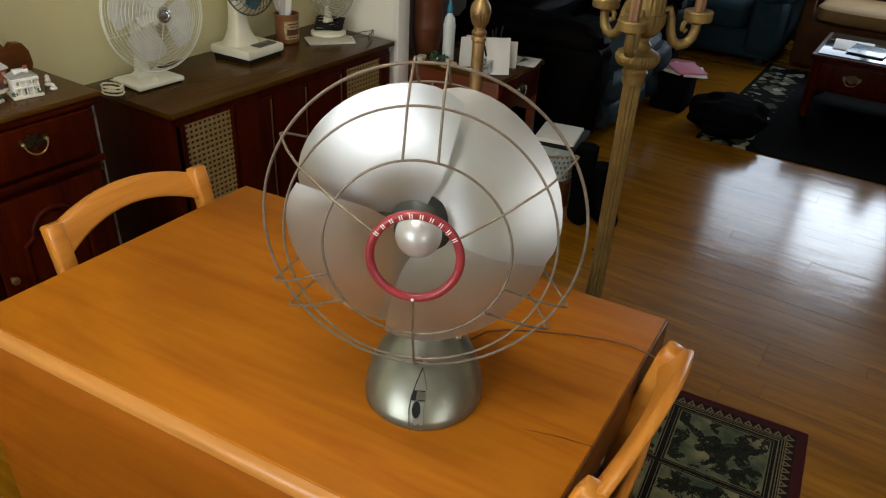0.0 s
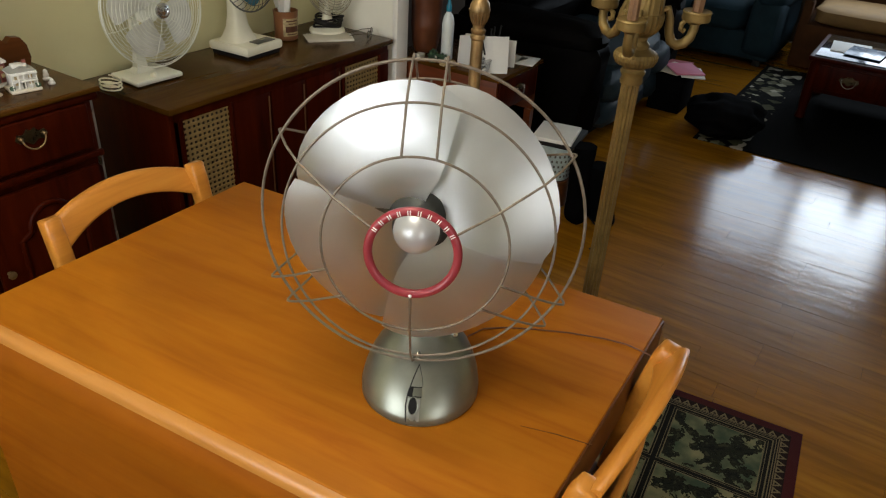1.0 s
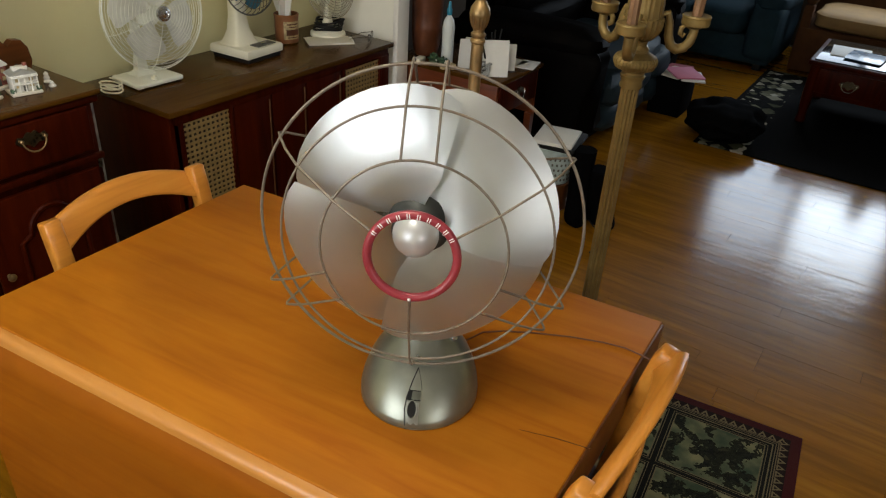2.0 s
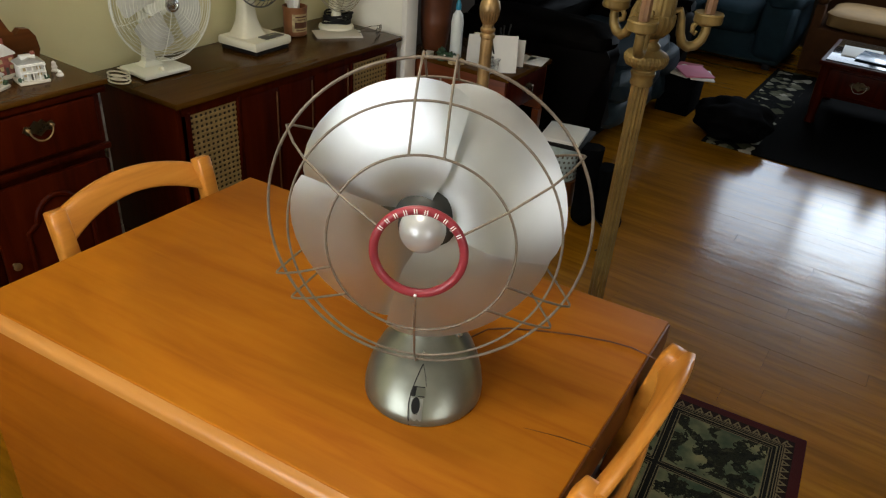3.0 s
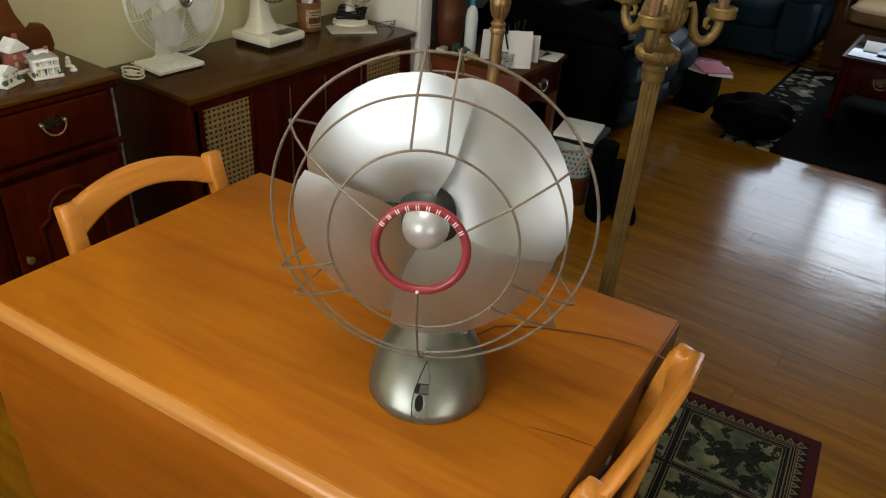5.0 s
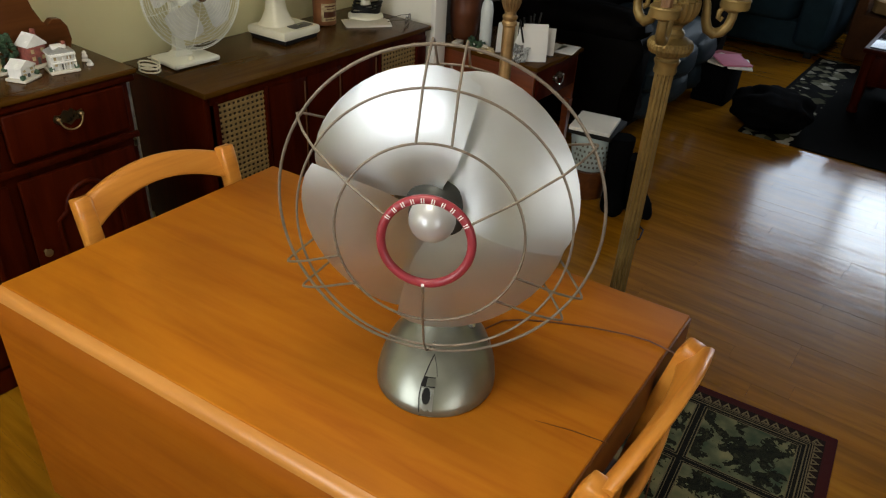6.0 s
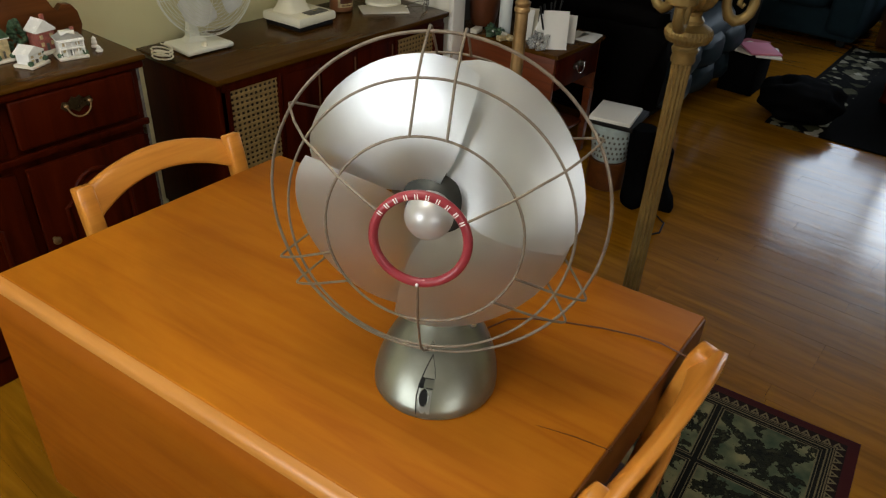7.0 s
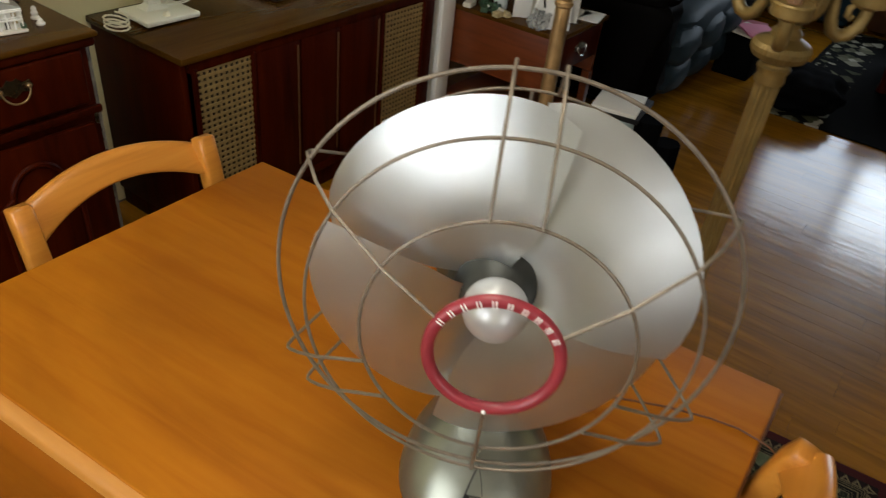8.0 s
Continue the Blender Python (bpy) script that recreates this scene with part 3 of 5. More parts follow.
base_patch("switch_plate", [(0.003, -95, -86), (0.018, -97, -86), (0.032, -98, -86), (0.042, -98, -86)], plain("bright_cast_metal", (0.40, 0.41, 0.38), 0.36, 0.75, 0.08, 30, 0.05), 0.0006)
base_patch("key_hole", [(0.021, -94, -91), (0.025, -96, -89), (0.033, -97, -88.5), (0.040, -96, -89.5), (0.044, -94.5, -91.5)], SLOT, 0.0012)
part("hole_rim", tube([on_base(radians(-92.8 + 4.4 * math.cos(t)), 0.0325 + 0.0118 * math.sin(t), 0.0008) for t in [2 * math.pi * i / 24 for i in range(24)]], 0.0008, 6, True), SILVER, fan)
part("ring_rivet", cushion(0.0052, 0.004, 0.0052, (0.0, -0.007, -0.0652), 2.0, 12, 8), LETTER, fan, "white rivet", FREL)
# the maker's mark on the ring: plain upright bars where the ten letters stand
for i in range(10):
    a = radians(148 - i * 12.9)
    for off, high in ((-0.0017, 0.0072), (0.0017, 0.0072)):
        part("mark_bar", box(0.0015, 0.0012, high, (off, 0, 0), 0.0003), LETTER, fan, "", FREL @ Matrix.Translation((0.0644 * math.cos(a), -0.0064, 0.0644 * math.sin(a))) @ Matrix.Rotation(-(a - math.pi / 2), 4, "Y"))

cord_path = [(0.15, 1.125), (0.170, 1.19), (0.205, 1.225), (0.248, 1.236), (0.310, 1.239), (0.382, 1.237), (0.449, 1.228), (0.491, 1.216), (0.521, 1.197), (0.532, 1.189)]
pts = [(x, y, TOPZ + 0.0018) for x, y in cord_path] + [(0.548, 1.183, TOPZ - 0.01), (0.552, 1.182, TOPZ - 0.10), (0.56, 1.19, 0.35), (0.60, 1.25, 0.0039), (0.70, 1.40, 0.0039)]
cord = part("power_cord", tube(pts, 0.0016, 8), plain("brown_cord", (0.12, 0.036, 0.010), 0.5), None, "thin brown fan cord running over the table edge")
tagged(cord, "", "cord")


def room_thing(name, label, category, a, b, z=0.0, turn=0.0, group=""):
    return thing(name, label, category, ROOM @ pose(a, b, z, 0, 0, turn), group)


def bail_pull(parent, x, y, z, w=0.075, mat=None):
    """A drawer pull: shaped back plate, two posts and a hanging bail."""
    mat = mat or BRASS_DARK
    prof = [(-0.5, 0.0), (-0.42, 0.16), (-0.25, 0.12), (-0.12, 0.26), (0.0, 0.2), (0.12, 0.26), (0.25, 0.12), (0.42, 0.16), (0.5, 0.0), (0.36, -0.14), (0.2, -0.1), (0.0, -0.24), (-0.2, -0.1), (-0.36, -0.14)]
    bm = loft([[(x + w * p, y - d, z + w * q) for p, q in prof] for d in (0.0, 0.003)])
    pull = part("drawer_pull", bm, PEWTER, parent)
    pts = [(x + w * 0.36 * math.cos(t), y - 0.013 - 0.006 * math.sin(-t), z + 0.004 + w * 0.36 * math.sin(t)) for t in [math.pi + math.pi * i / 12 for i in range(13)]]
    part("bail", tube(pts, 0.0024, 8), mat, pull)
    for s in (-1, 1):
        part("post", turned([(0.006, 0), (0.005, 0.006), (0.0062, 0.012), (0.003, 0.016)], 12, m=pose(x + s * w * 0.36, y, z + 0.004, 90, 0, 0)), mat, pull)
    return pull


# ---- cabinet with cane panels ----
cab = room_thing("stereo_cabinet", "low reddish-brown wooden cabinet with woven cane panels along the wall", "cabinet", 1.614, 1.932)
W, D, Z = 1.282, 0.485, 0.71
part("top", box(W, D, 0.022, (W / 2, D / 2, Z - 0.011), 0.004), TOP_WOOD, cab, "dark walnut top with a pale sheen")
part("side", box(0.022, D - 0.03, Z - 0.09, (0.022, D / 2 + 0.01, (Z - 0.022 + 0.068) / 2), 0.002), DARK_WOOD, cab)
part("side", box(0.022, D - 0.03, Z - 0.09, (W - 0.022, D / 2 + 0.01, (Z - 0.022 + 0.068) / 2), 0.002), DARK_WOOD, cab)
part("back", box(W - 0.07, 0.012, Z - 0.1, (W / 2, D - 0.012, 0.38)), DARK_WOOD, cab)
part("bottom", box(W - 0.07, D - 0.05, 0.02, (W / 2, D / 2 + 0.008, 0.085)), DARK_WOOD, cab)
part("plinth", box(W - 0.03, D - 0.06, 0.066, (W / 2, D / 2 + 0.014, 0.034), 0.003), DARK_WOOD, cab)
part("top_rail", box(W - 0.07, 0.02, 0.036, (W / 2, 0.024, Z - 0.0405), 0.002), DARK_WOOD, cab)
part("bottom_rail", box(W - 0.07, 0.02, 0.03, (W / 2, 0.024, 0.111), 0.002), DARK_WOOD, cab)


def cane_panel(x0, x1, z0, z1):
    """A framed speaker panel: woven strands crossing in front of dark cloth."""
    p = part("cane_panel", box(x1 - x0, 0.006, z1 - z0, ((x0 + x1) / 2, 0.030, (z0 + z1) / 2)), CANEBACK, cab, "open woven cane over dark cloth")
    pitch = 0.0205
    nx, nz = round((x1 - x0) / pitch), round((z1 - z0) / pitch)
    for i in range(nx + 1):
        x = x0 + (x1 - x0) * i / nx
        part("strand", box(0.0098, 0.003, z1 - z0, (x, 0.0242, (z0 + z1) / 2)), CANE, p)
    for i in range(nz + 1):
        z = z0 + (z1 - z0) * i / nz
        part("strand", box(x1 - x0, 0.003, 0.0098, ((x0 + x1) / 2, 0.0205, z)), CANE, p)
    for s in (x0 - 0.008, x1 + 0.008):
        part("panel_frame", box(0.014, 0.016, z1 - z0 + 0.03, (s, 0.0185, (z0 + z1) / 2), 0.003), DARK_WOOD, p)


cane_panel(0.062, 0.276, 0.135, 0.648)
cane_panel(0.945, 1.190, 0.135, 0.640)
for i, (x0, x1) in enumerate(((0.296, 0.494), (0.498, 0.695), (0.699, 0.922))):
    d = part("door", box(x1 - x0 - 0.004, 0.018, 0.53, ((x0 + x1) / 2, 0.026, 0.395), 0.003), DARK_WOOD, cab)
    part("gold_bead", box(0.0045, 0.006, 0.47, (x1 - 0.012, 0.0145, 0.40), 0.001), GOLDLINE, d, "thin worn gold bead")
part("stile", box(0.018, 0.018, 0.53, (0.284, 0.026, 0.395), 0.002), DARK_WOOD, cab)
part("stile", box(0.08, 0.018, 0.53, (1.228, 0.026, 0.395), 0.002), DARK_WOOD, cab)

# ---- dresser ----
dr = room_thing("dresser", "dark mahogany dresser with brass bail pulls and arched doors", "dresser", 0.086, 1.866)
W, D, Z = 1.226, 0.53, 0.89
part("top", box(W + 0.03, D + 0.02, 0.016, (W / 2, D / 2 - 0.012, Z - 0.008), 0.006, 4), TOP_WOOD, dr)
part("top_moulding", box(W + 0.020, D + 0.010, 0.024, (W / 2, D / 2 - 0.008, Z - 0.0285), 0.008, 3), DARK_WOOD, dr)
part("carcass", box(W, D - 0.02, Z - 0.125, (W / 2, D / 2 + 0.01, (Z - 0.041 + 0.084) / 2), 0.004), DARK_WOOD, dr)
part("plinth", box(W + 0.012, D - 0.01, 0.083, (W / 2, D / 2 - 0.001, 0.042), 0.006), DARK_WOOD, dr)
mw = 0.36
for i in range(3):
    x = W - 0.03 - mw / 2 - i * (mw + 0.03)
    f = part("drawer", box(mw, 0.02, 0.140, (x, -0.001, 0.777), 0.007, 3), DARK_WOOD, dr)
    bail_pull(f, x - 0.002, -0.011, 0.797, 0.095)
    do = part("door", box(mw, 0.018, 0.55, (x, 0.0, 0.375), 0.005), DARK_WOOD, dr)
    pts = [(x - 0.10, -0.011, 0.17), (x - 0.10, -0.011, 0.50)] + [(x - 0.080, -0.011, 0.512)] + [(x - 0.068 * math.cos(math.pi * k / 14), -0.011, 0.520 + 0.072 * math.sin(math.pi * k / 14)) for k in range(15)] + [(x + 0.080, -0.011, 0.512)] + [(x + 0.10, -0.011, 0.50), (x + 0.10, -0.011, 0.17)]
    part("arch_moulding", tube(pts, 0.008, 8), DARK_WOOD, do)
    part("raised_panel", loft([[(q[0] * k + x * (1 - k), yy, 0.36 + (q[2] - 0.36) * k) for q in pts] for k, yy in ((0.93, -0.009), (0.80, -0.016))]), DARK_WOOD, do)
    part("knob", turned([(0.006, 0.0), (0.005, 0.010), (0.012, 0.016), (0.012, 0.021), (0.004, 0.025)], 16, m=pose(x - mw / 2 + 0.022, -0.009, 0.42, 90, 0, 0)), BRASS_DARK, do, "small worn brass knob")
part("drawer_rail", box(W, 0.014, 0.022, (W / 2, 0.001, 0.681), 0.005), DARK_WOOD, dr)
for z in (0.66, 0.20):
    part("hinge", turned([(0.003, -0.014), (0.0055, -0.012), (0.0055, 0.012), (0.003, 0.014)], 10, m=pose(W - 0.022, -0.008, z)), PEWTER, dr)

mir = room_thing("dresser_mirror_frame", "brown wooden mirror frame with a scrolled foot on the dresser", "mirror frame", 0.140, 2.135, 0.8902)
prof = [(0.0, 0.0), (1.150, 0.0), (1.160, 0.03), (1.154, 0.07), (1.138, 0.094), (1.112, 0.098), (1.094, 0.082), (1.080, 0.098), (1.060, 0.14), (1.045, 0.20), (1.040, 0.28), (1.04, 0.62), (0.0, 0.62)]
part("frame", loft([[(x, y, z + 0.001) for x, z in prof] for y in (0.0, 0.028)]), MIRROR_WOOD, mir)
part("glass", box(0.86, 0.004, 0.42, (0.50, -0.004, 0.37)), GLASSY, mir)

rail = room_thing("metal_rail", "pale perforated metal rail standing upright beside the dresser", "metal rail", 1.318, 1.905, 0.0, 24)
part("strip", box(0.030, 0.004, 0.855, (0, 0, 0.4285), 0.001), plain("pale_metal", (0.15, 0.14, 0.11), 0.5, 0.0, 0.9, 16, 0.1), rail)
for z in (0.84, 0.80, 0.60, 0.57, 0.53, 0.42, 0.38, 0.26, 0.22):
    part("slot", turned([(0.0062, 0.0), (0.0068, 0.003), (0.002, 0.0032)], 12, m=pose(0.004 if int(z * 100) % 2 else -0.005, -0.0015, z, 90, 0, 0)), SLOT, rail)


# ---- ceramic village on the dresser ----
def gable(w, d, h, roof, over=0.004):
    body = box(w, d, h, (0, 0, h / 2), 0.001)
    rf = loft([[(-w / 2 - over, y, h - 0.002), (w / 2 + over, y, h - 0.002), (w / 2 + over, y, h + 0.003), (0, y, h + roof), (-w / 2 - over, y, h + 0.003)] for y in (-d / 2 - over, d / 2 + over)])
    return body, rf


def village_house(a, b, turn, w, d, h, roof, mat, roofmat, label, columns=0, chimney=False):
    hs = room_thing("village_house", label, "ornament", a, b, 0.8905, turn, "ceramic village")
    part("ground_plate", box(w + 0.018, d + 0.022, 0.0095, (0, -0.003, 0.00475), 0.003), PAPER2, hs, "pale snowy ground plate")
    body, rf = gable(w, d, h, roof)
    up = pose(0, 0, 0.009)
    part("house_body", body, mat, hs, "", up)
    part("roof", rf, roofmat, hs, "snow-covered roof", up)
    for sx in (-0.28, 0.28):
        for z in (0.35, 0.72):
            part("window", box(w * 0.17, 0.002, h * 0.2, (sx * w, -d / 2 - 0.001, h * z)), LABEL, hs, "", up)
    part("door", box(w * 0.16, 0.002, h * 0.36, (0, -d / 2 - 0.001, h * 0.19)), PANEL, hs, "", up)
    for i in range(columns):
        part("column", turned([(0.0022, 0.0), (0.002, h * 0.95)], 8, m=pose(-w / 2 + w * i / max(1, columns - 1), -d / 2 - 0.008, 0.009)), CERAMIC, hs)
    for sx in (-1, 1):
        part("shrub", cushion(0.016, 0.014, 0.014, (sx * (w / 2 + 0.002), -d / 2 - 0.004, 0.014), 2.2, 10, 7, 0.5, None, sx + w * 90), GREEN, hs, "dark green painted shrub")
    part("eaves", box(w + 0.009, d + 0.009, 0.0035, (0, 0, h + 0.009), 0.001), CERAMIC, hs, "snowy eaves")
    if columns:
        part("porch_roof", box(w + 0.006, 0.016, 0.0045, (0, -d / 2 - 0.006, 0.009 + h * 0.95), 0.001), CERAMIC, hs)
        part("balcony", box(w + 0.004, 0.014, 0.003, (0, -d / 2 - 0.006, 0.009 + h * 0.5), 0.0008), CERAMIC, hs)
        part("roof_railing", box(w * 0.6, d * 0.5, 0.010, (0, 0, 0.009 + h + roof * 0.95), 0.001), CERAMIC, hs)
    if chimney:
        part("chimney", box(0.010, 0.010, 0.03, (w * 0.25, 0, h + roof * 0.8), 0.001), BRICKRED, hs, "", up)
    return hs


village_house(1.168, 1.968, -12, 0.064, 0.045, 0.046, 0.016, CERAMIC, plain("grey_roof", (0.30, 0.30, 0.27), 0.5), "white ceramic village house with columns on the dresser", 5, True)
village_house(1.135, 2.055, 10, 0.056, 0.045, 0.056, 0.032, BRICKRED, CERAMIC, "red brick ceramic village house with a snowy roof", 0, True)
village_house(1.055, 1.972, 25, 0.054, 0.042, 0.028, 0.020, CERAMIC, CERAMIC, "small white ceramic cottage with a broad snowy roof")
village_house(1.02, 2.06, 0, 0.035, 0.035, 0.055, 0.038, LABEL, GREEN, "narrow tan ceramic church tower with a green roof")
tr = room_thing("village_tree", "small dark green ornamental tree in the ceramic village", "ornament", 1.08, 2.085, 0.8905)
part("trunk", turned([(0.004, 0), (0.003, 0.02)], 8), TERRA, tr)
bm = bmesh.new()
for i in range(60):
    h = random.random()
    a = random.random() * 6.283
    r = 0.030 * (1 - h * 0.8)
    cushion(0.016, 0.016, 0.014, (r * math.cos(a), r * math.sin(a), 0.02 + 0.075 * h), 2, 6, 5, 0.3, bm, i)
part("crown", bm, GREEN, tr)
for a, b, h in ((1.258, 2.0, 0.026), (1.246, 1.955, 0.012)):
    fg = room_thing("snow_figure", "tiny white ceramic snow ornament on the dresser", "ornament", a, b, 0.8905)
    part("body", turned([(0.010, 0), (0.011, 0.004), (0.007, 0.008), (0.009, h * 0.55), (0.006, h * 0.8), (0.007, h), (0.002, h + 0.006)], 14), CERAMIC, fg)
kn = room_thing("black_clip", "small black clip lying at the dresser corner", "clip", 1.262, 2.13, 0.8905)
part("body", tube([(-0.02, 0.004, 0.022), (-0.006, 0, 0.016), (0.012, -0.006, 0.006), (0.022, -0.01, 0.003)], [0.010, 0.009, 0.004, 0.002], 8), BLACK, kn)


# ---- the fans on the cabinet ----
def wire_guard(parent, m, radius, rings, depth, mat, wire, rim, spokes, rear=True):
    """A round guard of concentric rings, domed, with radial stays."""
    for i in range(rings):
        r = radius * (0.16 + 0.84 * i / (rings - 1))
        y = -depth * math.sqrt(max(0.0, 1 - (r / radius) ** 2)) * 0.9
        part("guard_ring", tube(ring_points(r, y, 48), rim if i == rings - 1 else wire, 5, True), mat, parent, "", m)
        if rear and i >= rings // 2:
            part("guard_ring", tube(ring_points(r, 0.012 - y * 0.9, 40), wire, 5, True), mat, parent, "", m)
    for k in range(spokes):
        a = 2 * math.pi * (k + 0.25) / spokes
        pts = []
        for j in range(9):
            r = radius * (0.14 + 0.86 * j / 8)
            pts.append((r * math.cos(a), -depth * math.sqrt(max(0.0, 1 - (r / radius) ** 2)) * 0.9 + 0.002, r * math.sin(a)))
        part("guard_stay", tube(pts, wire * 1.2, 5), mat, parent, "", m)


def petal_blades(parent, m, radius, count, mat, wide=0.75, start=0.0):
    for q in range(count):
        a0 = start + 2 * math.pi * q / count
        bm = bmesh.new()
        g = []
        for i in range(9):
            s = i / 8
            r = radius * (0.14 + 0.82 * s)
            span = wide * (2 * math.pi / count) * (0.55 + 0.45 * math.sin(s * math.pi * 0.62)) * (1 if s < 0.8 else math.sqrt(1 - ((s - 0.8) / 0.2) ** 2 * 0.8))
            g.append([bm.verts.new((r * math.cos(a0 + span * u), 0.006 + 0.03 * u, r * math.sin(a0 + span * u))) for u in [-0.5 + k / 6 for k in range(7)]])
        for i in range(8):
            for k in range(6):
                bm.faces.new((g[i][k], g[i][k + 1], g[i + 1][k + 1], g[i + 1][k]))
        bmesh.ops.solidify(bm, geom=list(bm.faces), thickness=0.0015)
        part("blade", bm, mat, parent, "", m, 60)


CT = 0.7105  # top of the cabinet
wf = room_thing("white_fan", "white metal desk fan with dense round wire guard on cabinet", "desk fan", 1.783, 2.262, CT, -2)
part("base", slab([(-0.10, -0.085), (0.10, -0.085), (0.095, 0.085), (-0.095, 0.085)], 0.006, 0.024, 0.006), WHITE_METAL, wf)
for sx in (-0.085, 0.085):
    for sy in (-0.07, 0.07):
        part("foot", turned([(0.007, 0.0), (0.007, 0.0065)], 10, m=pose(sx, sy, 0)), BLACK, wf)
part("neck", loft([[(x * k, 0.035 + y * k, z) for x, y in ((-0.05, -0.04), (0.05, -0.04), (0.05, 0.03), (-0.05, 0.03))] for k, z in ((0.9, 0.022), (0.45, 0.04), (0.30, 0.10), (0.30, 0.22))]), WHITE_METAL, wf)
part("tilt_knob", turned([(0.008, 0), (0.010, 0.004), (0.009, 0.016), (0.003, 0.018)], 12, m=pose(-0.015, -0.052, 0.026, 70, 0, 30)), CREAM, wf)
WFM = pose(0.038, -0.045, 0.258, -4, 0, 0)
wire_guard(wf, WFM, 0.205, 15, 0.062, WHITE_METAL, 0.0010, 0.0026, 6)
petal_blades(wf, WFM, 0.180, 4, plain("white_blade", (0.90, 0.90, 0.82), 0.4), 0.90, radians(-115))
part("badge", turned([(0.028, 0.050), (0.026, 0.058), (0.018, 0.0605), (0.016, 0.058), (0.006, 0.062), (0.001, 0.0625)], 24, m=WFM @ pose(0, 0, 0, 90, 0, 0)), CHROME, wf, "round chrome centre badge")
part("motor", turned([(0.05, -0.03), (0.056, -0.04), (0.05, -0.10), (0.02, -0.12)], 24, m=WFM @ pose(0, 0, 0, 90, 0, 0)), WHITE_METAL, wf)
wc = part("fan_cord", tube([(1.660 - 0.045 + 0.03 * math.cos(t * 1.7), 2.24 + 0.05 * math.sin(t * 1.7), CT + 0.0045 + 0.0035 * t) for t in [0.35 * i for i in range(34)]], 0.0032, 6), CREAM, None, "pale coiled fan cord lying on the cabinet", ROOM)
tagged(wc, "", "cord")

cf = room_thing("cream_fan", "cream plastic fan with teal blades on a square pedestal base", "desk fan", 2.277, 2.250, CT, 3)
part("foot_plate", slab([(-0.098, -0.10), (0.098, -0.10), (0.098, 0.10), (-0.098, 0.10)], 0.0, 0.022, 0.004), BLACK, cf)
part("base", loft([[(x * k, y * k, z) for x, y in ((-0.105, -0.107), (0.105, -0.107), (0.105, 0.107), (-0.105, 0.107))] for k, z in ((0.97, 0.020), (1.0, 0.026), (1.0, 0.046), (0.96, 0.054))]), CREAM, cf)
part("pedestal", loft([[(-0.012 + w * math.copysign(abs(math.cos(t)) ** 0.5, math.cos(t)), 0.03 + d * math.copysign(abs(math.sin(t)) ** 0.5, math.sin(t)), z) for t in [2 * math.pi * k / 20 for k in range(20)]] for w, d, z in ((0.075, 0.060, 0.052), (0.058, 0.048, 0.075), (0.042, 0.036, 0.11), (0.034, 0.03, 0.16), (0.031, 0.028, 0.22), (0.031, 0.028, 0.30))]), CREAM, cf)
cp = part("control_panel", box(0.105, 0.050, 0.004, (0.028, -0.066, 0.0560), 0.001), PANEL, cf, "dark grey control panel")
part("button", box(0.026, 0.012, 0.005, (0.028, -0.066, 0.0595), 0.001), CHROME, cp)
CFM = pose(0.0, -0.05, 0.335, -4, 0, 0)
wire_guard(cf, CFM, 0.155, 6, 0.05, plain("grey_wire", (0.16, 0.16, 0.14), 0.4, 0.6), 0.0012, 0.0035, 36, False)
petal_blades(cf, CFM, 0.138, 4, TEAL, 0.95, 0.2)
part("motor", turned([(0.045, -0.02), (0.05, -0.04), (0.045, -0.10), (0.01, -0.115)], 20, m=CFM @ pose(0, 0, 0, 90, 0, 0)), CREAM, cf)

jar = room_thing("stoneware_jar", "brown stoneware jar with a printed tan label holding papers", "jar", 2.553, 2.283, CT)
part("body", turned([(0.046, 0.0), (0.052, 0.004), (0.053, 0.10), (0.055, 0.118), (0.056, 0.126), (0.052, 0.128), (0.050, 0.118), (0.048, 0.01), (0.004, 0.009)], 32), STONEWARE, jar)
part("label", loft([[(0.0542 * math.cos(radians(a)), 0.0542 * math.sin(radians(a)), z) for z in (0.022, 0.10)] for a in range(-150, -54, 8)], close=False), LABEL, jar, "tan printed label with a faded picture")
for a, z, w, h in ((-104, 0.088, 30, 0.006), (-104, 0.076, 20, 0.004), (-104, 0.052, 34, 0.026), (-104, 0.030, 26, 0.004)):
    part("label_bar", loft([[(0.0546 * math.cos(radians(a - w + w * k / 4)), 0.0546 * math.sin(radians(a - w + w * k / 4)), zz) for zz in (z - h / 2, z + h / 2)] for k in range(9)], close=False), TERRA, jar, "brown printed bar")
for i, (x, y, rx, ry, h) in enumerate(((-0.015, 0.0, 6, -8, 0.24), (0.0, 0.012, -3, 4, 0.26), (0.012, -0.004, 5, 10, 0.23), (0.004, 0.018, -8, -3, 0.25), (-0.022, 0.012, 0, -14, 0.22), (0.024, 0.008, 2, 17, 0.21))):
    part("paper_roll", box(0.040, 0.003, h, (0, 0, h / 2), 0.001), PAPER, jar, "", pose(x, y, 0.012, rx, ry, i * 24))

bf = room_thing("beige_fan", "small beige fan with its black cord wound round the base", "desk fan", 2.765, 2.225, CT, -8)
part("base", turned([(0.080, 0.0), (0.084, 0.006), (0.082, 0.018), (0.060, 0.030), (0.030, 0.042), (0.020, 0.08), (0.018, 0.14)], 32), CREAM, bf)
for i in range(5):
    part("cord_loop", tube([((0.068 - 0.004 * (i % 2)) * math.cos(t) + 0.004 * i, 0.060 * math.sin(t), 0.036 + 0.0085 * i + 0.006 * math.sin(2 * t + i)) for t in [2 * math.pi * k / 28 for k in range(28)]], 0.0048, 6, True), BLACK, bf)
BFM = pose(0.0, -0.03, 0.222, -14, 0, 0)
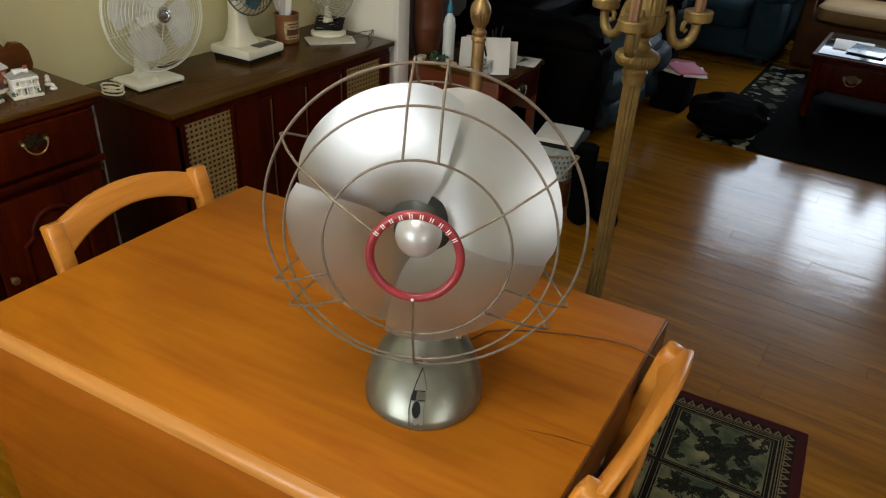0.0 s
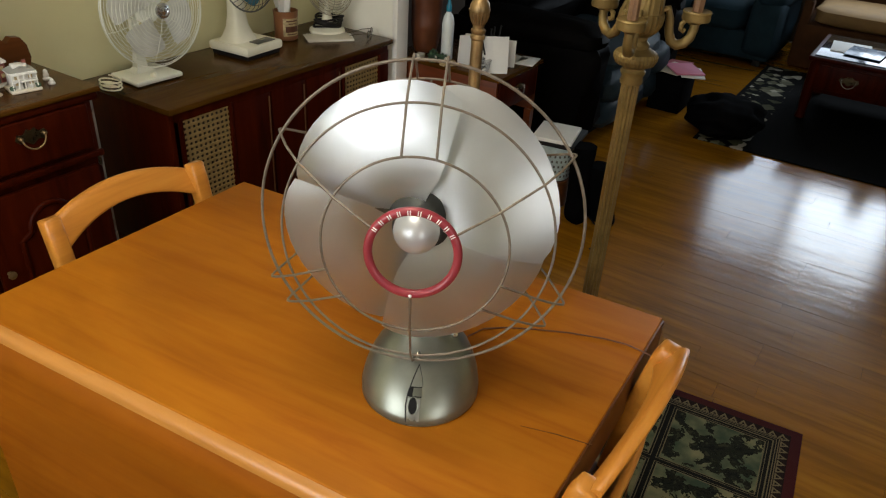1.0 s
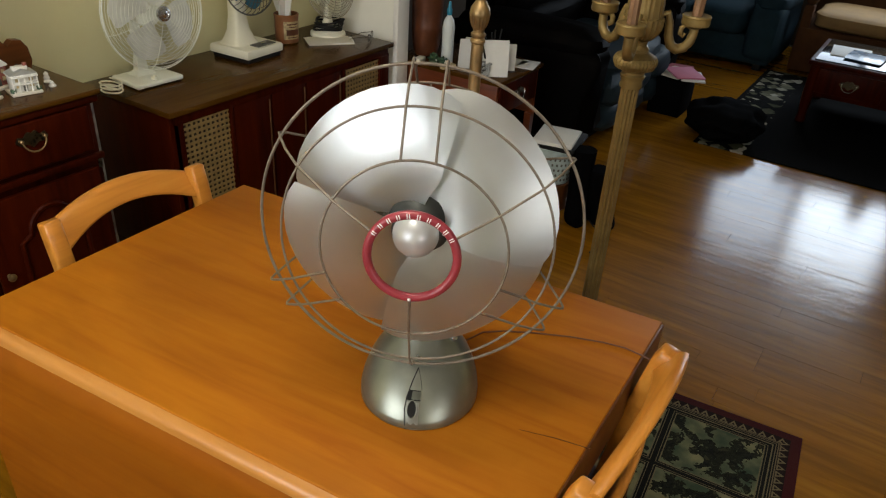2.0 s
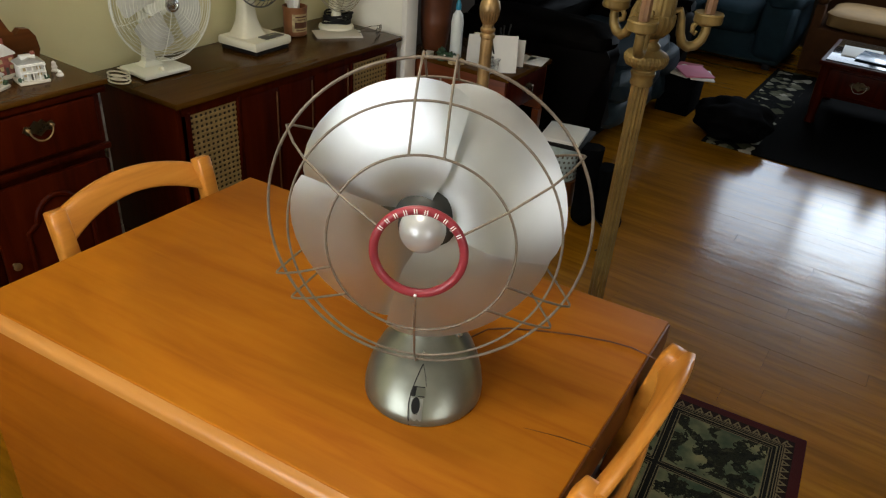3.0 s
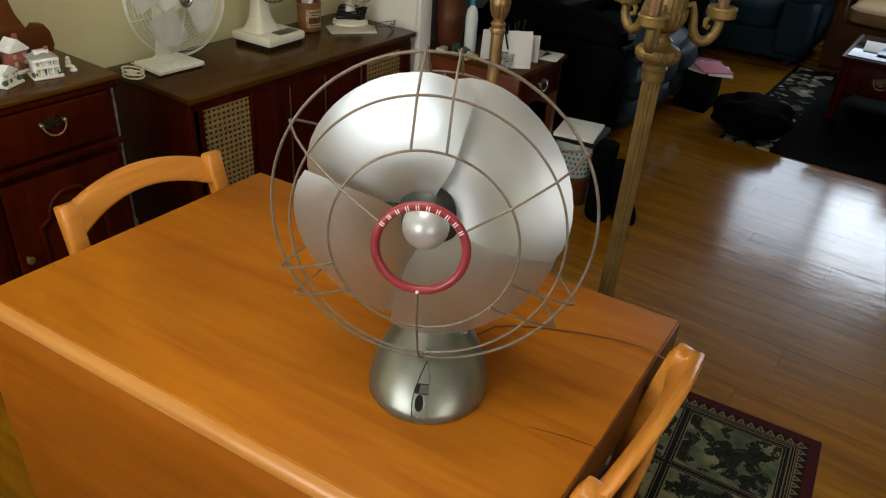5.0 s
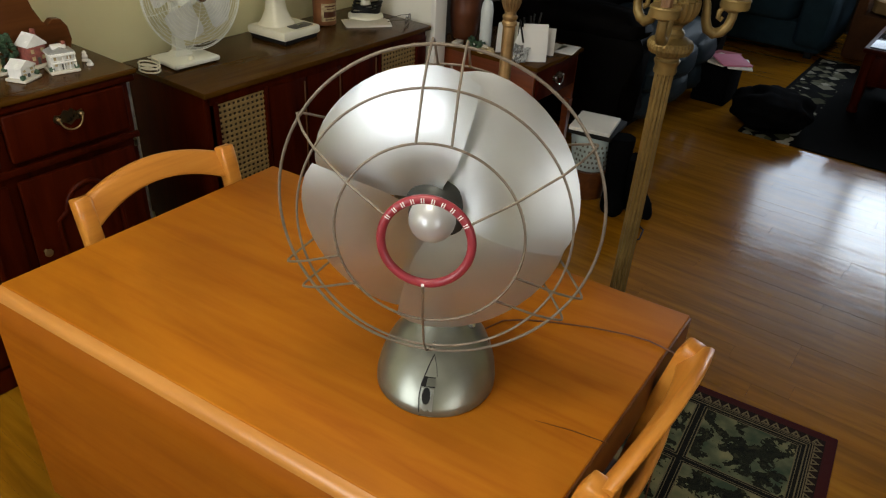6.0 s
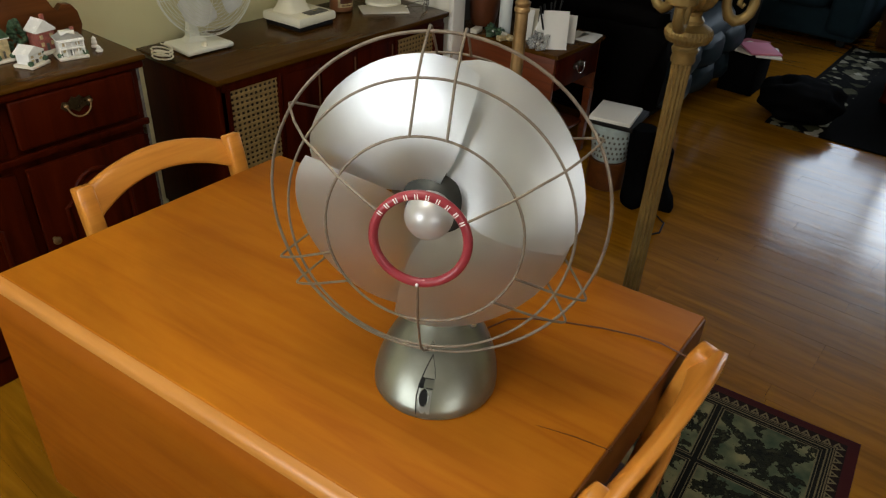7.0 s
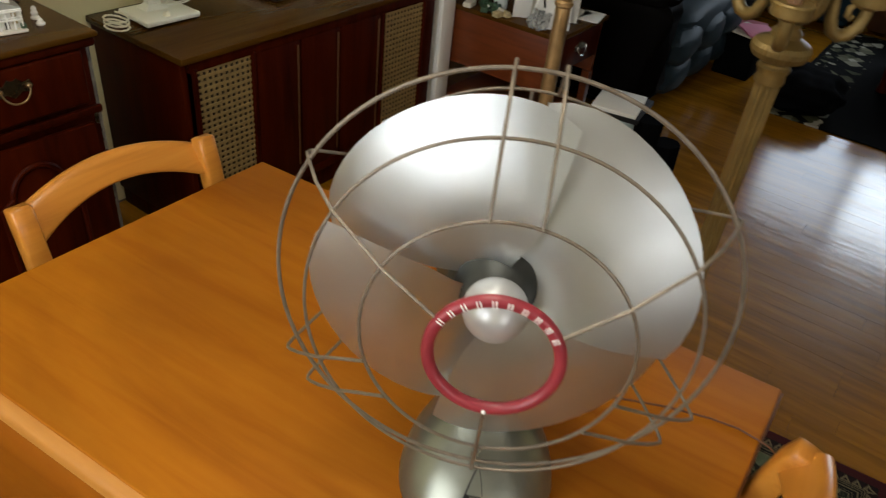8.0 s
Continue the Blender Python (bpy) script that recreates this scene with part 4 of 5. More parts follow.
wire_guard(bf, BFM, 0.135, 11, 0.045, plain("beige_wire", (0.42, 0.38, 0.28), 0.4, 0.3), 0.0012, 0.0022, 6)
petal_blades(bf, BFM, 0.118, 4, CREAM, 0.8, 0.1)
part("motor", turned([(0.035, -0.012), (0.04, -0.03), (0.035, -0.085), (0.01, -0.10)], 20, m=BFM @ pose(0, 0, 0, 90, 0, 0)), CREAM, bf)

for i, (da, db, tn, mt) in enumerate(((0, 0, -38, PAPER2), (0.008, 0.004, -43, PAPER), (-0.004, 0.006, -36, PAPER2))):
    e = room_thing("envelope", "flat pale envelope in the small pile on the cabinet", "envelope", 2.688 + da, 2.145 + db, CT + 0.003 * i, tn, "pile of envelopes")
    part("sheet", box(0.21, 0.115, 0.0028, (0, 0, 0.0014), 0.0006), mt, e)
gl = room_thing("eyeglasses", "wire-framed eyeglasses standing folded on the cabinet corner", "eyeglasses", 2.835, 2.025, CT, 25)
for sx in (-1, 1):
    rim = part("rim", tube([(sx * 0.030 + 0.021 * math.cos(t), 0.0, 0.021 + 0.018 * math.sin(t)) for t in [2 * math.pi * k / 20 for k in range(20)]], 0.0016, 6, True), PEWTER, gl)
    part("lens", turned([(0.019, -0.0006), (0.019, 0.0006)], 18, m=pose(sx * 0.030, 0, 0.021, 90, 0, 0)), CLEAR, rim)
    part("temple", tube([(sx * 0.052, 0.0, 0.030), (sx * 0.050, 0.05, 0.022), (sx * 0.036, 0.095, 0.006), (sx * 0.02, 0.11, 0.003)], 0.0016, 6), PEWTER, gl)
part("bridge", tube([(-0.009, 0, 0.026), (0, -0.002, 0.030), (0.009, 0, 0.026)], 0.0015, 6), PEWTER, gl)

# ---- gilt floor lamps ----
fl = thing("floor_lamp", "antique gilt candelabra floor lamp with a fluted column, behind the table", "floor lamp", pose(0.480, 1.600, 0.0))
part("base", turned([(0.13, 0.0), (0.135, 0.012), (0.12, 0.03), (0.075, 0.045), (0.04, 0.075), (0.03, 0.11), (0.036, 0.13), (0.02, 0.15)], 40), BRASS, fl)
part("column", turned([(0.0205, 0.14), (0.0200, 0.5), (0.0195, 0.8), (0.0192, 1.05), (0.0200, 1.165)], 96, flutes=16, depth=0.13), BRASS, fl, "", None, 20)
part("capital", turned([(0.023, 1.163), (0.0245, 1.168), (0.0225, 1.178), (0.026, 1.186), (0.027, 1.190), (0.024, 1.194), (0.024, 1.198), (0.030, 1.203)], 40), BRASS, fl)
part("drip_ring", turned([(0.028, 1.202), (0.041, 1.206), (0.0465, 1.216), (0.047, 1.224), (0.043, 1.231), (0.030, 1.238), (0.022, 1.241)], 72, flutes=36, depth=0.03), BRASS, fl, "", None, 20)
part("neck", turned([(0.023, 1.240), (0.024, 1.248), (0.017, 1.256), (0.018, 1.263), (0.027, 1.268)], 36), BRASS, fl)
part("urn", turned([(0.022, 1.266), (0.034, 1.276), (0.041, 1.290), (0.0425, 1.300), (0.0425, 1.312), (0.039, 1.314)], 72, flutes=24, depth=0.05), BRASS, fl, "", None, 20)
part("urn_body", turned([(0.039, 1.313), (0.038, 1.34), (0.036, 1.40), (0.042, 1.42), (0.030, 1.44), (0.02, 1.52)], 48, flutes=20, depth=0.06), BRASS, fl, "", None, 20)
for k in (8, 128, 248):
    am = pose(0, 0, 0, 0, 0, k)
    pts = [(0.036, 0, 1.318), (0.050, 0, 1.322), (0.056, 0, 1.305), (0.060, 0, 1.275), (0.068, 0, 1.256), (0.082, 0, 1.248), (0.097, 0, 1.252), (0.108, 0, 1.264), (0.112, 0, 1.280), (0.112, 0, 1.300)]
    arm = part("arm", tube(pts, [0.006, 0.007, 0.008, 0.0095, 0.0105, 0.011, 0.0105, 0.010, 0.0095, 0.009], 12), BRASS, fl, "", am)
    part("scroll", tube([(0.104, 0, 1.296), (0.092, 0, 1.300), (0.084, 0, 1.292), (0.084, 0, 1.280), (0.090, 0, 1.276), (0.094, 0, 1.282)], [0.006, 0.0055, 0.0055, 0.005, 0.0045, 0.0035], 8), BRASS, arm)
    part("cup", turned([(0.009, 1.292), (0.016, 1.296), (0.028, 1.300), (0.0295, 1.304), (0.0285, 1.312), (0.030, 1.317), (0.0285, 1.320), (0.012, 1.318)], 32, m=pose(0.112, 0, 0)), BRASS, arm)
    part("candle", turned([(0.0115, 1.317), (0.012, 1.34), (0.011, 1.40), (0.009, 1.42)], 24, m=pose(0.112, 0, 0), flutes=7, depth=0.2), CANDLE, arm, "brownish red dripped candle sleeve")

fp = thing("brass_floor_lamp", "dark brass floor lamp post with a gadrooned knob", "floor lamp", pose(0.141, 1.83, 0.0))
part("base", turned([(0.12, 0.0), (0.125, 0.012), (0.11, 0.028), (0.05, 0.045), (0.02, 0.07), (0.016, 0.1)], 36), BRASS_DARK, fp)
part("post", turned([(0.0160, 0.09), (0.0155, 0.6), (0.0150, 1.172)], 24), BRASS_DARK, fp)
part("collar", turned([(0.015, 1.170), (0.0185, 1.174), (0.0185, 1.180), (0.015, 1.184), (0.018, 1.189), (0.018, 1.194), (0.0135, 1.198), (0.014, 1.205)], 32), BRASS_DARK, fp)
part("knob", turned([(0.013, 1.203), (0.0195, 1.213), (0.0235, 1.226), (0.0245, 1.236)], 60, flutes=20, depth=0.07), BRASS_DARK, fp, "", None, 20)
part("knob_top", turned([(0.0245, 1.236), (0.0255, 1.242), (0.0225, 1.256), (0.016, 1.266), (0.012, 1.272), (0.013, 1.29), (0.010, 1.55)], 36), BRASS_DARK, fp)

# ---- end table and what stands on it ----
et = room_thing("end_table", "cherry end table with a dark drawer front, covered in mail", "end table", 3.03, 1.425)
W, D, Z = 0.43, 0.60, 0.60
part("top", box(W + 0.02, D + 0.02, 0.022, (W / 2, D / 2, Z - 0.011), 0.004), TOP_WOOD, et, "dark glossy table top")
part("side", box(0.02, D - 0.02, 0.24, (0.012, D / 2, Z - 0.1425), 0.002), END_WOOD, et)
part("side", box(0.02, D - 0.02, 0.24, (W - 0.012, D / 2, Z - 0.1425), 0.002), END_WOOD, et)
part("back", box(W - 0.05, 0.014, 0.24, (W / 2, D - 0.018, Z - 0.1425)), END_WOOD, et)
f = part("drawer", box(W - 0.052, 0.02, 0.15, (W / 2, 0.012, Z - 0.10), 0.004), DARK_WOOD, et, "dark drawer front")
bail_pull(f, W / 2, 0.002, Z - 0.095, 0.10, CHROME)
for x in (0.024, W - 0.024):
    for y in (0.024, D - 0.024):
        part("leg", loft([[(x + sx * k, y + sy * k, z) for sx, sy in ((-1, -1), (1, -1), (1, 1), (-1, 1))] for k, z in ((0.013, 0.0), (0.019, Z - 0.26))]), END_WOOD, et)
part("shelf", box(W - 0.06, D - 0.06, 0.016, (W / 2, D / 2, 0.16), 0.002), END_WOOD, et)
ETZ = 0.6005
pot = room_thing("brown_pot", "tall glazed brown pot on the end table", "pot", 3.17, 1.935, ETZ)
part("body", turned([(0.05, 0.0), (0.056, 0.005), (0.068, 0.05), (0.074, 0.12), (0.077, 0.135), (0.074, 0.15), (0.076, 0.22), (0.080, 0.30), (0.072, 0.305), (0.068, 0.22), (0.01, 0.2)], 36), TERRA, pot)
bo = room_thing("pump_bottle", "slim white bottle with a teal cap on the end table", "bottle", 3.12, 1.775, ETZ)
part("body", turned([(0.026, 0.0), (0.029, 0.006), (0.029, 0.13), (0.030, 0.17), (0.024, 0.205), (0.012, 0.222), (0.011, 0.23)], 28), BOTTLE, bo)
part("cap", turned([(0.012, 0.228), (0.013, 0.232), (0.013, 0.252), (0.009, 0.262), (0.006, 0.29)], 20), TEAL, bo, "teal pump cap")
mail = (
    ("upright white letter with folded corners", 3.085, 1.478, 0.115, 0.165, -48, 10, PAPER),
    ("white letter leaning in the mail stack", 3.080, 1.515, 0.105, 0.130, -66, 26, PAPER),
    ("cream envelope leaning in the mail stack", 3.095, 1.530, 0.110, 0.118, -74, 34, PAPER2),
    ("white letter leaning low in the mail stack", 3.070, 1.545, 0.100, 0.100, -80, 40, PAPER),
    ("white card standing behind the mail", 3.215, 1.490, 0.075, 0.125, -58, 4, PAPER),
    ("tall bent leaflet standing behind the post", 3.10, 1.655, 0.075, 0.150, -50, -14, PAPER),
    ("tall white leaflet standing behind the post", 3.13, 1.645, 0.070, 0.135, -66, 12, PAPER2))
for label, a, b, w, h, tn, lean, mt in mail:
    s = room_thing("letter", label + " on the end table", "letter", a, b, ETZ, tn, "mail on the end table")
    part("sheet", loft([[(-w / 2 + w * k / 6, 0.0025 * math.sin(k) + yy, z) for k in range(7)] + [(w / 2 - w * k / 6, 0.0025 * math.sin(6 - k) + yy + 0.002, z) for k in range(7)] for yy, z in ((0.0, 0.0), (lean * 0.001, h * 0.5), (lean * 0.0026, h))]), mt, s)
for a, b, w, d, tn, mt, label in ((3.37, 1.455, 0.15, 0.09, 12, PAPER, "flat white envelope on the table corner"), (3.34, 1.52, 0.16, 0.08, -8, PAPER2, "flat cream leaflet on the end table"), (3.04, 1.88, 0.06, 0.035, 10, PAPER2, "small cream box on the end table"), (3.04, 1.72, 0.07, 0.03, -14, LABEL, "small tan carton on the end table"), (3.04, 1.80, 0.05, 0.03, 25, GREEN, "small green packet on the end table"), (3.08, 1.79, 0.08, 0.03, 35, BLACK, "small black case on the end table")):
    s = room_thing("small_packet", label, "packet", a, b, ETZ, tn, "clutter on the end table")
    part("body", box(w, d, 0.004 if w > 0.1 else 0.02, (0, 0, 0.002 if w > 0.1 else 0.01), 0.0015), mt, s)
bag = room_thing("plastic_bag", "crumpled clear plastic bag in front of the mail", "bag", 3.045, 1.535, ETZ)
bm = cushion(0.10, 0.075, 0.07, (0, 0, 0.034), 2.6, 18, 12, 0.7, None, 3.0)
part("film", bm, CLEAR, bag, "", None, 10)
for i in range(5):
    pn = room_thing("pen", "dark pen sticking out of the mail", "pen", 3.09 + 0.012 * i, 1.52 + 0.008 * (i % 2), ETZ + 0.002, 0, "pens in the mail")
    part("barrel", tube([(0, 0, 0.0), (0.02 * (i - 2), 0.01, 0.11), (0.035 * (i - 2), 0.014, 0.19)], 0.0045, 8), BLACK, pn)

for i, (a, b, size, mt, label) in enumerate(((3.065, 1.765, 0.040, GREEN, "small dark green trinket beside the bottle"), (3.055, 1.730, 0.030, PAPER2, "small cream trinket beside the bottle"), (3.085, 1.830, 0.044, GREEN, "dark green leafy trinket beside the bottle"), (3.050, 1.695, 0.026, LABEL, "small tan trinket beside the bottle"), (3.060, 1.790, 0.024, CERAMIC, "tiny white trinket beside the bottle"))):
    tk = room_thing("trinket", label + " on the end table", "trinket", a, b, ETZ, 31 * i, "clutter on the end table")
    part("body", cushion(size * 1.4, size, size, (0, 0, size * 0.42), 2.2, 14, 9, 0.9, None, 2.7 * i), mt, tk, "", None, 12)

# ---- waste basket ----
bx = room_thing("round_box", "low round brown wooden box on the floor beside the end table", "box", 3.185, 1.165)
part("drum", turned([(0.088, 0.0), (0.092, 0.004), (0.092, 0.135), (0.088, 0.139), (0.01, 0.14)], 36), MIRROR_WOOD, bx)
part("rim", turned([(0.0935, 0.128), (0.0945, 0.130), (0.0945, 0.140), (0.0935, 0.142), (0.088, 0.1415), (0.088, 0.129)], 36), MIRROR_WOOD, bx)
wb = room_thing("waste_basket", "pale blue plastic wicker basket standing on a round box", "basket", 3.185, 1.165, 0.1425)
part("wall", turned([(0.080, 0.0), (0.083, 0.004), (0.105, 0.165), (0.112, 0.168), (0.112, 0.182), (0.102, 0.182), (0.098, 0.165), (0.076, 0.012), (0.004, 0.011)], 40), BASKET, wb)
for j in range(5):
    z = 0.026 + 0.027 * j
    r = 0.0832 + 0.1333 * z
    for i in range(28):
        a = 2 * math.pi * (i + 0.5 * (j % 2)) / 28
        if math.sin(a) < 0.5:
            part("weave_hole", box(0.0085, 0.002, 0.0115, (0, 0, 0)), PANEL, wb, "", pose(0, 0, z) @ Matrix.Rotation(a, 4, "Z") @ Matrix.Translation((r + 0.0002, 0, 0)) @ Matrix.Rotation(radians(90), 4, "Z"))
lp = room_thing("folder", "black folder lying across the waste basket", "folder", 3.195, 1.16, 0.3247, 8, "papers on the basket")
part("cover", box(0.255, 0.21, 0.022, (0.01, 0.0, 0.0112), 0.004), BLACK, lp)
pp = room_thing("paper_stack", "stack of white paper on the folder", "paper", 3.185, 1.168, 0.3472, 12, "papers on the basket")
part("ream", box(0.225, 0.19, 0.018, (0, 0, 0.009), 0.003), PAPER, pp)
for k, (a, b, tn, high) in enumerate(((3.16, 1.01, 118, 0.34), (3.20, 0.925, 150, 0.25))):
    bt = room_thing("boot", "limp black boot standing on the floor by the basket", "boot", a, b, 0.0, tn, "pair of boots")
    rows = ((1.0, 1.55, 0.045, 0.001), (1.05, 1.6, 0.047, 0.02), (1.0, 1.45, 0.04, 0.055), (0.95, 1.1, 0.012, 0.085), (0.95, 0.95, 0.0, 0.12), (1.05, 0.95, -0.004, high * 0.65), (1.15, 0.9, -0.01, high))
    part("upper", loft([[(0.052 * kx * math.cos(t), oy + 0.060 * ky * math.sin(t) + 0.004 * math.sin(5 * t + 9 * z), z) for t in [2 * math.pi * i / 20 for i in range(20)]] for kx, ky, oy, z in rows]), BLACKCLOTH, bt)
wire = part("loose_wire", tube([(2.86, 0.80, 0.004), (2.93, 0.76, 0.004), (3.02, 0.78, 0.004), (3.08, 0.86, 0.004), (3.12, 0.92, 0.02)], 0.004, 6), BLACK, None, "black cord lying on the floor", ROOM)
tagged(wire, "", "cord")


# ---- living room ----
def sofa(name, label, m, length, deep, mat, seats, back_h=0.92, seat_h=0.46, arm_h=0.62, lump=0.10, frontmat=None, tufted=True):
    s = thing(name, label, "sofa", m)
    part("frame", box(length - 0.06, deep - 0.10, 0.22, (length / 2, deep / 2 + 0.02, 0.16), 0.03, 3), mat, s)
    for i in range(4):
        part("foot", box(0.06, 0.06, 0.05, (0.12 + (length - 0.24) * (i % 2), 0.14 + (deep - 0.26) * (i // 2), 0.0255), 0.005), BLACK, s)
    for k, x in enumerate((0.13, length - 0.13)):
        part("arm", cushion(0.28, deep - 0.02, arm_h - 0.06, (x, deep / 2, 0.06 + (arm_h - 0.06) / 2), 5.0, 28, 18, lump, None, 3.0 + k), mat, s)
        part("arm_pad", cushion(0.30, deep - 0.10, 0.17, (x, deep / 2 - 0.04, arm_h - 0.02), 3.0, 28, 14, lump, None, 6.0 + k), mat, s)
    w = (length - 0.54) / seats
    for i in range(seats):
        x = 0.27 + w * (i + 0.5)
        part("seat_cushion", cushion(w * 1.03, deep * 0.72, 0.24, (x, deep * 0.36, seat_h - 0.08), 4.0, 26, 14, lump, None, i + 1.0), frontmat or mat, s)
        for q in range(3 if tufted else 0):
            for z in (0.17, 0.33):
                part("tuft", cushion(w * 0.36, 0.20, 0.20, (x + w * (q - 1) * 0.33, 0.07 + 0.02 * (z < 0.2), z), 2.6, 20, 12, lump * 1.5, None, i * 7 + q + z * 10), frontmat or mat, s)
        for j in range(3):
            part("back_cushion", cushion(w * 1.02, 0.24, 0.24, (x, deep * 0.72 + 0.03 * j, seat_h + 0.10 + 0.17 * j), 3.0, 24, 12, lump * 1.4, None, i * 3 + j + 2.0), mat, s)
    part("back", box(length - 0.5, 0.16, back_h - 0.1, (length / 2, deep - 0.06, back_h / 2 + 0.04), 0.06, 4), mat, s)
    return s


sofa("reclining_sofa", "overstuffed leather reclining sofa beyond the end table, shaded body and lit slate front", ROOM @ pose(3.74, 1.24, 0), 1.60, 0.98, LEATHER, 1, 1.0, 0.48, 0.66, 0.12, BLUELEATHER)
sofa("blue_loveseat", "dark blue upholstered loveseat at the far side of the room", ROOM @ pose(6.35, 2.25, 0, 0, 0, -90), 1.45, 0.9, NAVY, 2, 0.85, 0.44, 0.56, 0.06, None, False)
bs = thing("wooden_settee", "brown settee with flat tan seat cushions below the window", "sofa", ROOM @ pose(6.62, 0.72, 0, 0, 0, -90))
part("frame", box(1.9, 0.75, 0.34, (0.95, 0.40, 0.19), 0.02), BROWNSOFA, bs)
part("back", box(1.9, 0.12, 0.85, (0.95, 0.80, 0.44), 0.03), BROWNSOFA, bs)
for i in range(2):
    part("cushion", cushion(0.84, 0.70, 0.14, (0.50 + 0.88 * i, 0.36, 0.425), 5, 24, 12, 0.05, None, i), TAN, bs, "tan seat cushion")
for x in (0.04, 1.86):
    part("arm", box(0.08, 0.72, 0.10, (x, 0.40, 0.58), 0.03, 3), BROWNSOFA, bs)
    part("arm_support", box(0.07, 0.09, 0.50, (x, 0.08, 0.28), 0.01), BROWNSOFA, bs)

ct = room_thing("coffee_table", "dark wood coffee table with a glass top and bail-handled drawer", "coffee table", 5.35, 0.43, 0.0, -90)
W, D, Z = 1.0, 0.74, 0.435
part("top_frame", box(W, D, 0.03, (W / 2, D / 2, Z - 0.023), 0.008, 3), DARK_WOOD, ct)
part("glass", box(W - 0.06, D - 0.06, 0.007, (W / 2, D / 2, Z - 0.004), 0.002), GLASSY, ct, "dark reflecting glass inset")
part("body", box(W - 0.12, D - 0.08, 0.20, (W / 2, D / 2, Z - 0.139), 0.004), DARK_WOOD, ct)
for i in range(2):
    f = part("drawer", box(0.40, 0.016, 0.15, (0.27 + 0.45 * i, 0.034, Z - 0.135), 0.004), DARK_WOOD, ct)
    bail_pull(f, 0.27 + 0.45 * i, 0.025, Z - 0.13, 0.12, CHROME)
for x in (0.05, W - 0.05):
    for y in (0.05, D - 0.05):
        part("leg", turned([(0.028, 0.0075), (0.034, 0.02), (0.026, 0.06), (0.034, 0.15), (0.036, Z - 0.039)], 16, m=pose(x, y, 0)), DARK_WOOD, ct)
for i, (x, y, w, d, tn, mt) in enumerate(((0.20, 0.36, 0.24, 0.30, 4, PAPER), (0.30, 0.27, 0.22, 0.28, -6, plain("blue_magazine", (0.12, 0.20, 0.30), 0.25)))):
    g = thing("magazine", "open glossy magazine on the coffee table", "magazine", ct.matrix_basis @ pose(x, y, Z + 0.0005 + 0.007 * i, 0, 0, tn), "magazines")
    part("booklet", box(w, d, 0.006, (0, 0, 0.003), 0.001), mt, g)
vs = thing("white_vase", "white ceramic vase on the coffee table", "vase", ct.matrix_basis @ pose(0.56, 0.20, Z))
part("body", turned([(0.05, 0.0), (0.06, 0.006), (0.066, 0.06), (0.06, 0.12), (0.045, 0.16), (0.05, 0.18), (0.042, 0.178), (0.03, 0.10), (0.004, 0.05)], 32), CERAMIC, vs)

st = room_thing("paper_crate", "low dark crate heaped with pink and white papers", "crate", 4.98, 1.13)
part("box", box(0.26, 0.22, 0.24, (0.03, 0.03, 0.12), 0.01), BLACKCLOTH, st)
for i, (x, y, w, d, tn, mt, label) in enumerate(((0.14, 0.06, 0.28, 0.20, 10, DKRED, "dark red folder on the crate"), (0.03, 0.03, 0.25, 0.18, -14, PAPER2, "loose newsprint sheet on the crate"), (-0.03, -0.09, 0.22, 0.15, 24, PAPER, "loose white sheet on the crate"), (-0.02, -0.04, 0.24, 0.19, 38, PINK, "loose pink sheet on the crate"))):
    g = thing("loose_sheet", label, "paper", st.matrix_basis @ pose(x, y, 0.2405 + 0.012 * i, 0, 0, tn), "papers on the crate")
    part("sheet", box(w, d, 0.011, (0, 0, 0.0055), 0.003), mt, g)

lump = room_thing("floor_cushion", "shapeless black cushion lying on the patterned rug", "cushion", 4.74, 0.73, 0.011, 10)
part("cover", cushion(0.44, 0.44, 0.22, (0, 0, 0.106), 2.4, 48, 28, 0.22, None, 5.0), BLACKCLOTH, lump, angle=80)


# ---- rugs ----
def rug_distance(n, l, w, d):
    """Distance from the rug's edge in metres, and the plan coordinates."""
    tc, sp = n.new("ShaderNodeTexCoord"), n.new("ShaderNodeSeparateXYZ")
    l.new(tc.outputs["Object"], sp.inputs[0])
    ex = maths(n, l, "SUBTRACT", w / 2, maths(n, l, "ABSOLUTE", sp.outputs[0]))
    ey = maths(n, l, "SUBTRACT", d / 2, maths(n, l, "ABSOLUTE", sp.outputs[1]))
    return maths(n, l, "MINIMUM", ex, ey), sp.outputs[0], sp.outputs[1], ex, ey


def between(n, l, v, lo, hi):
    return maths(n, l, "MULTIPLY", maths(n, l, "GREATER_THAN", v, lo), maths(n, l, "LESS_THAN", v, hi))


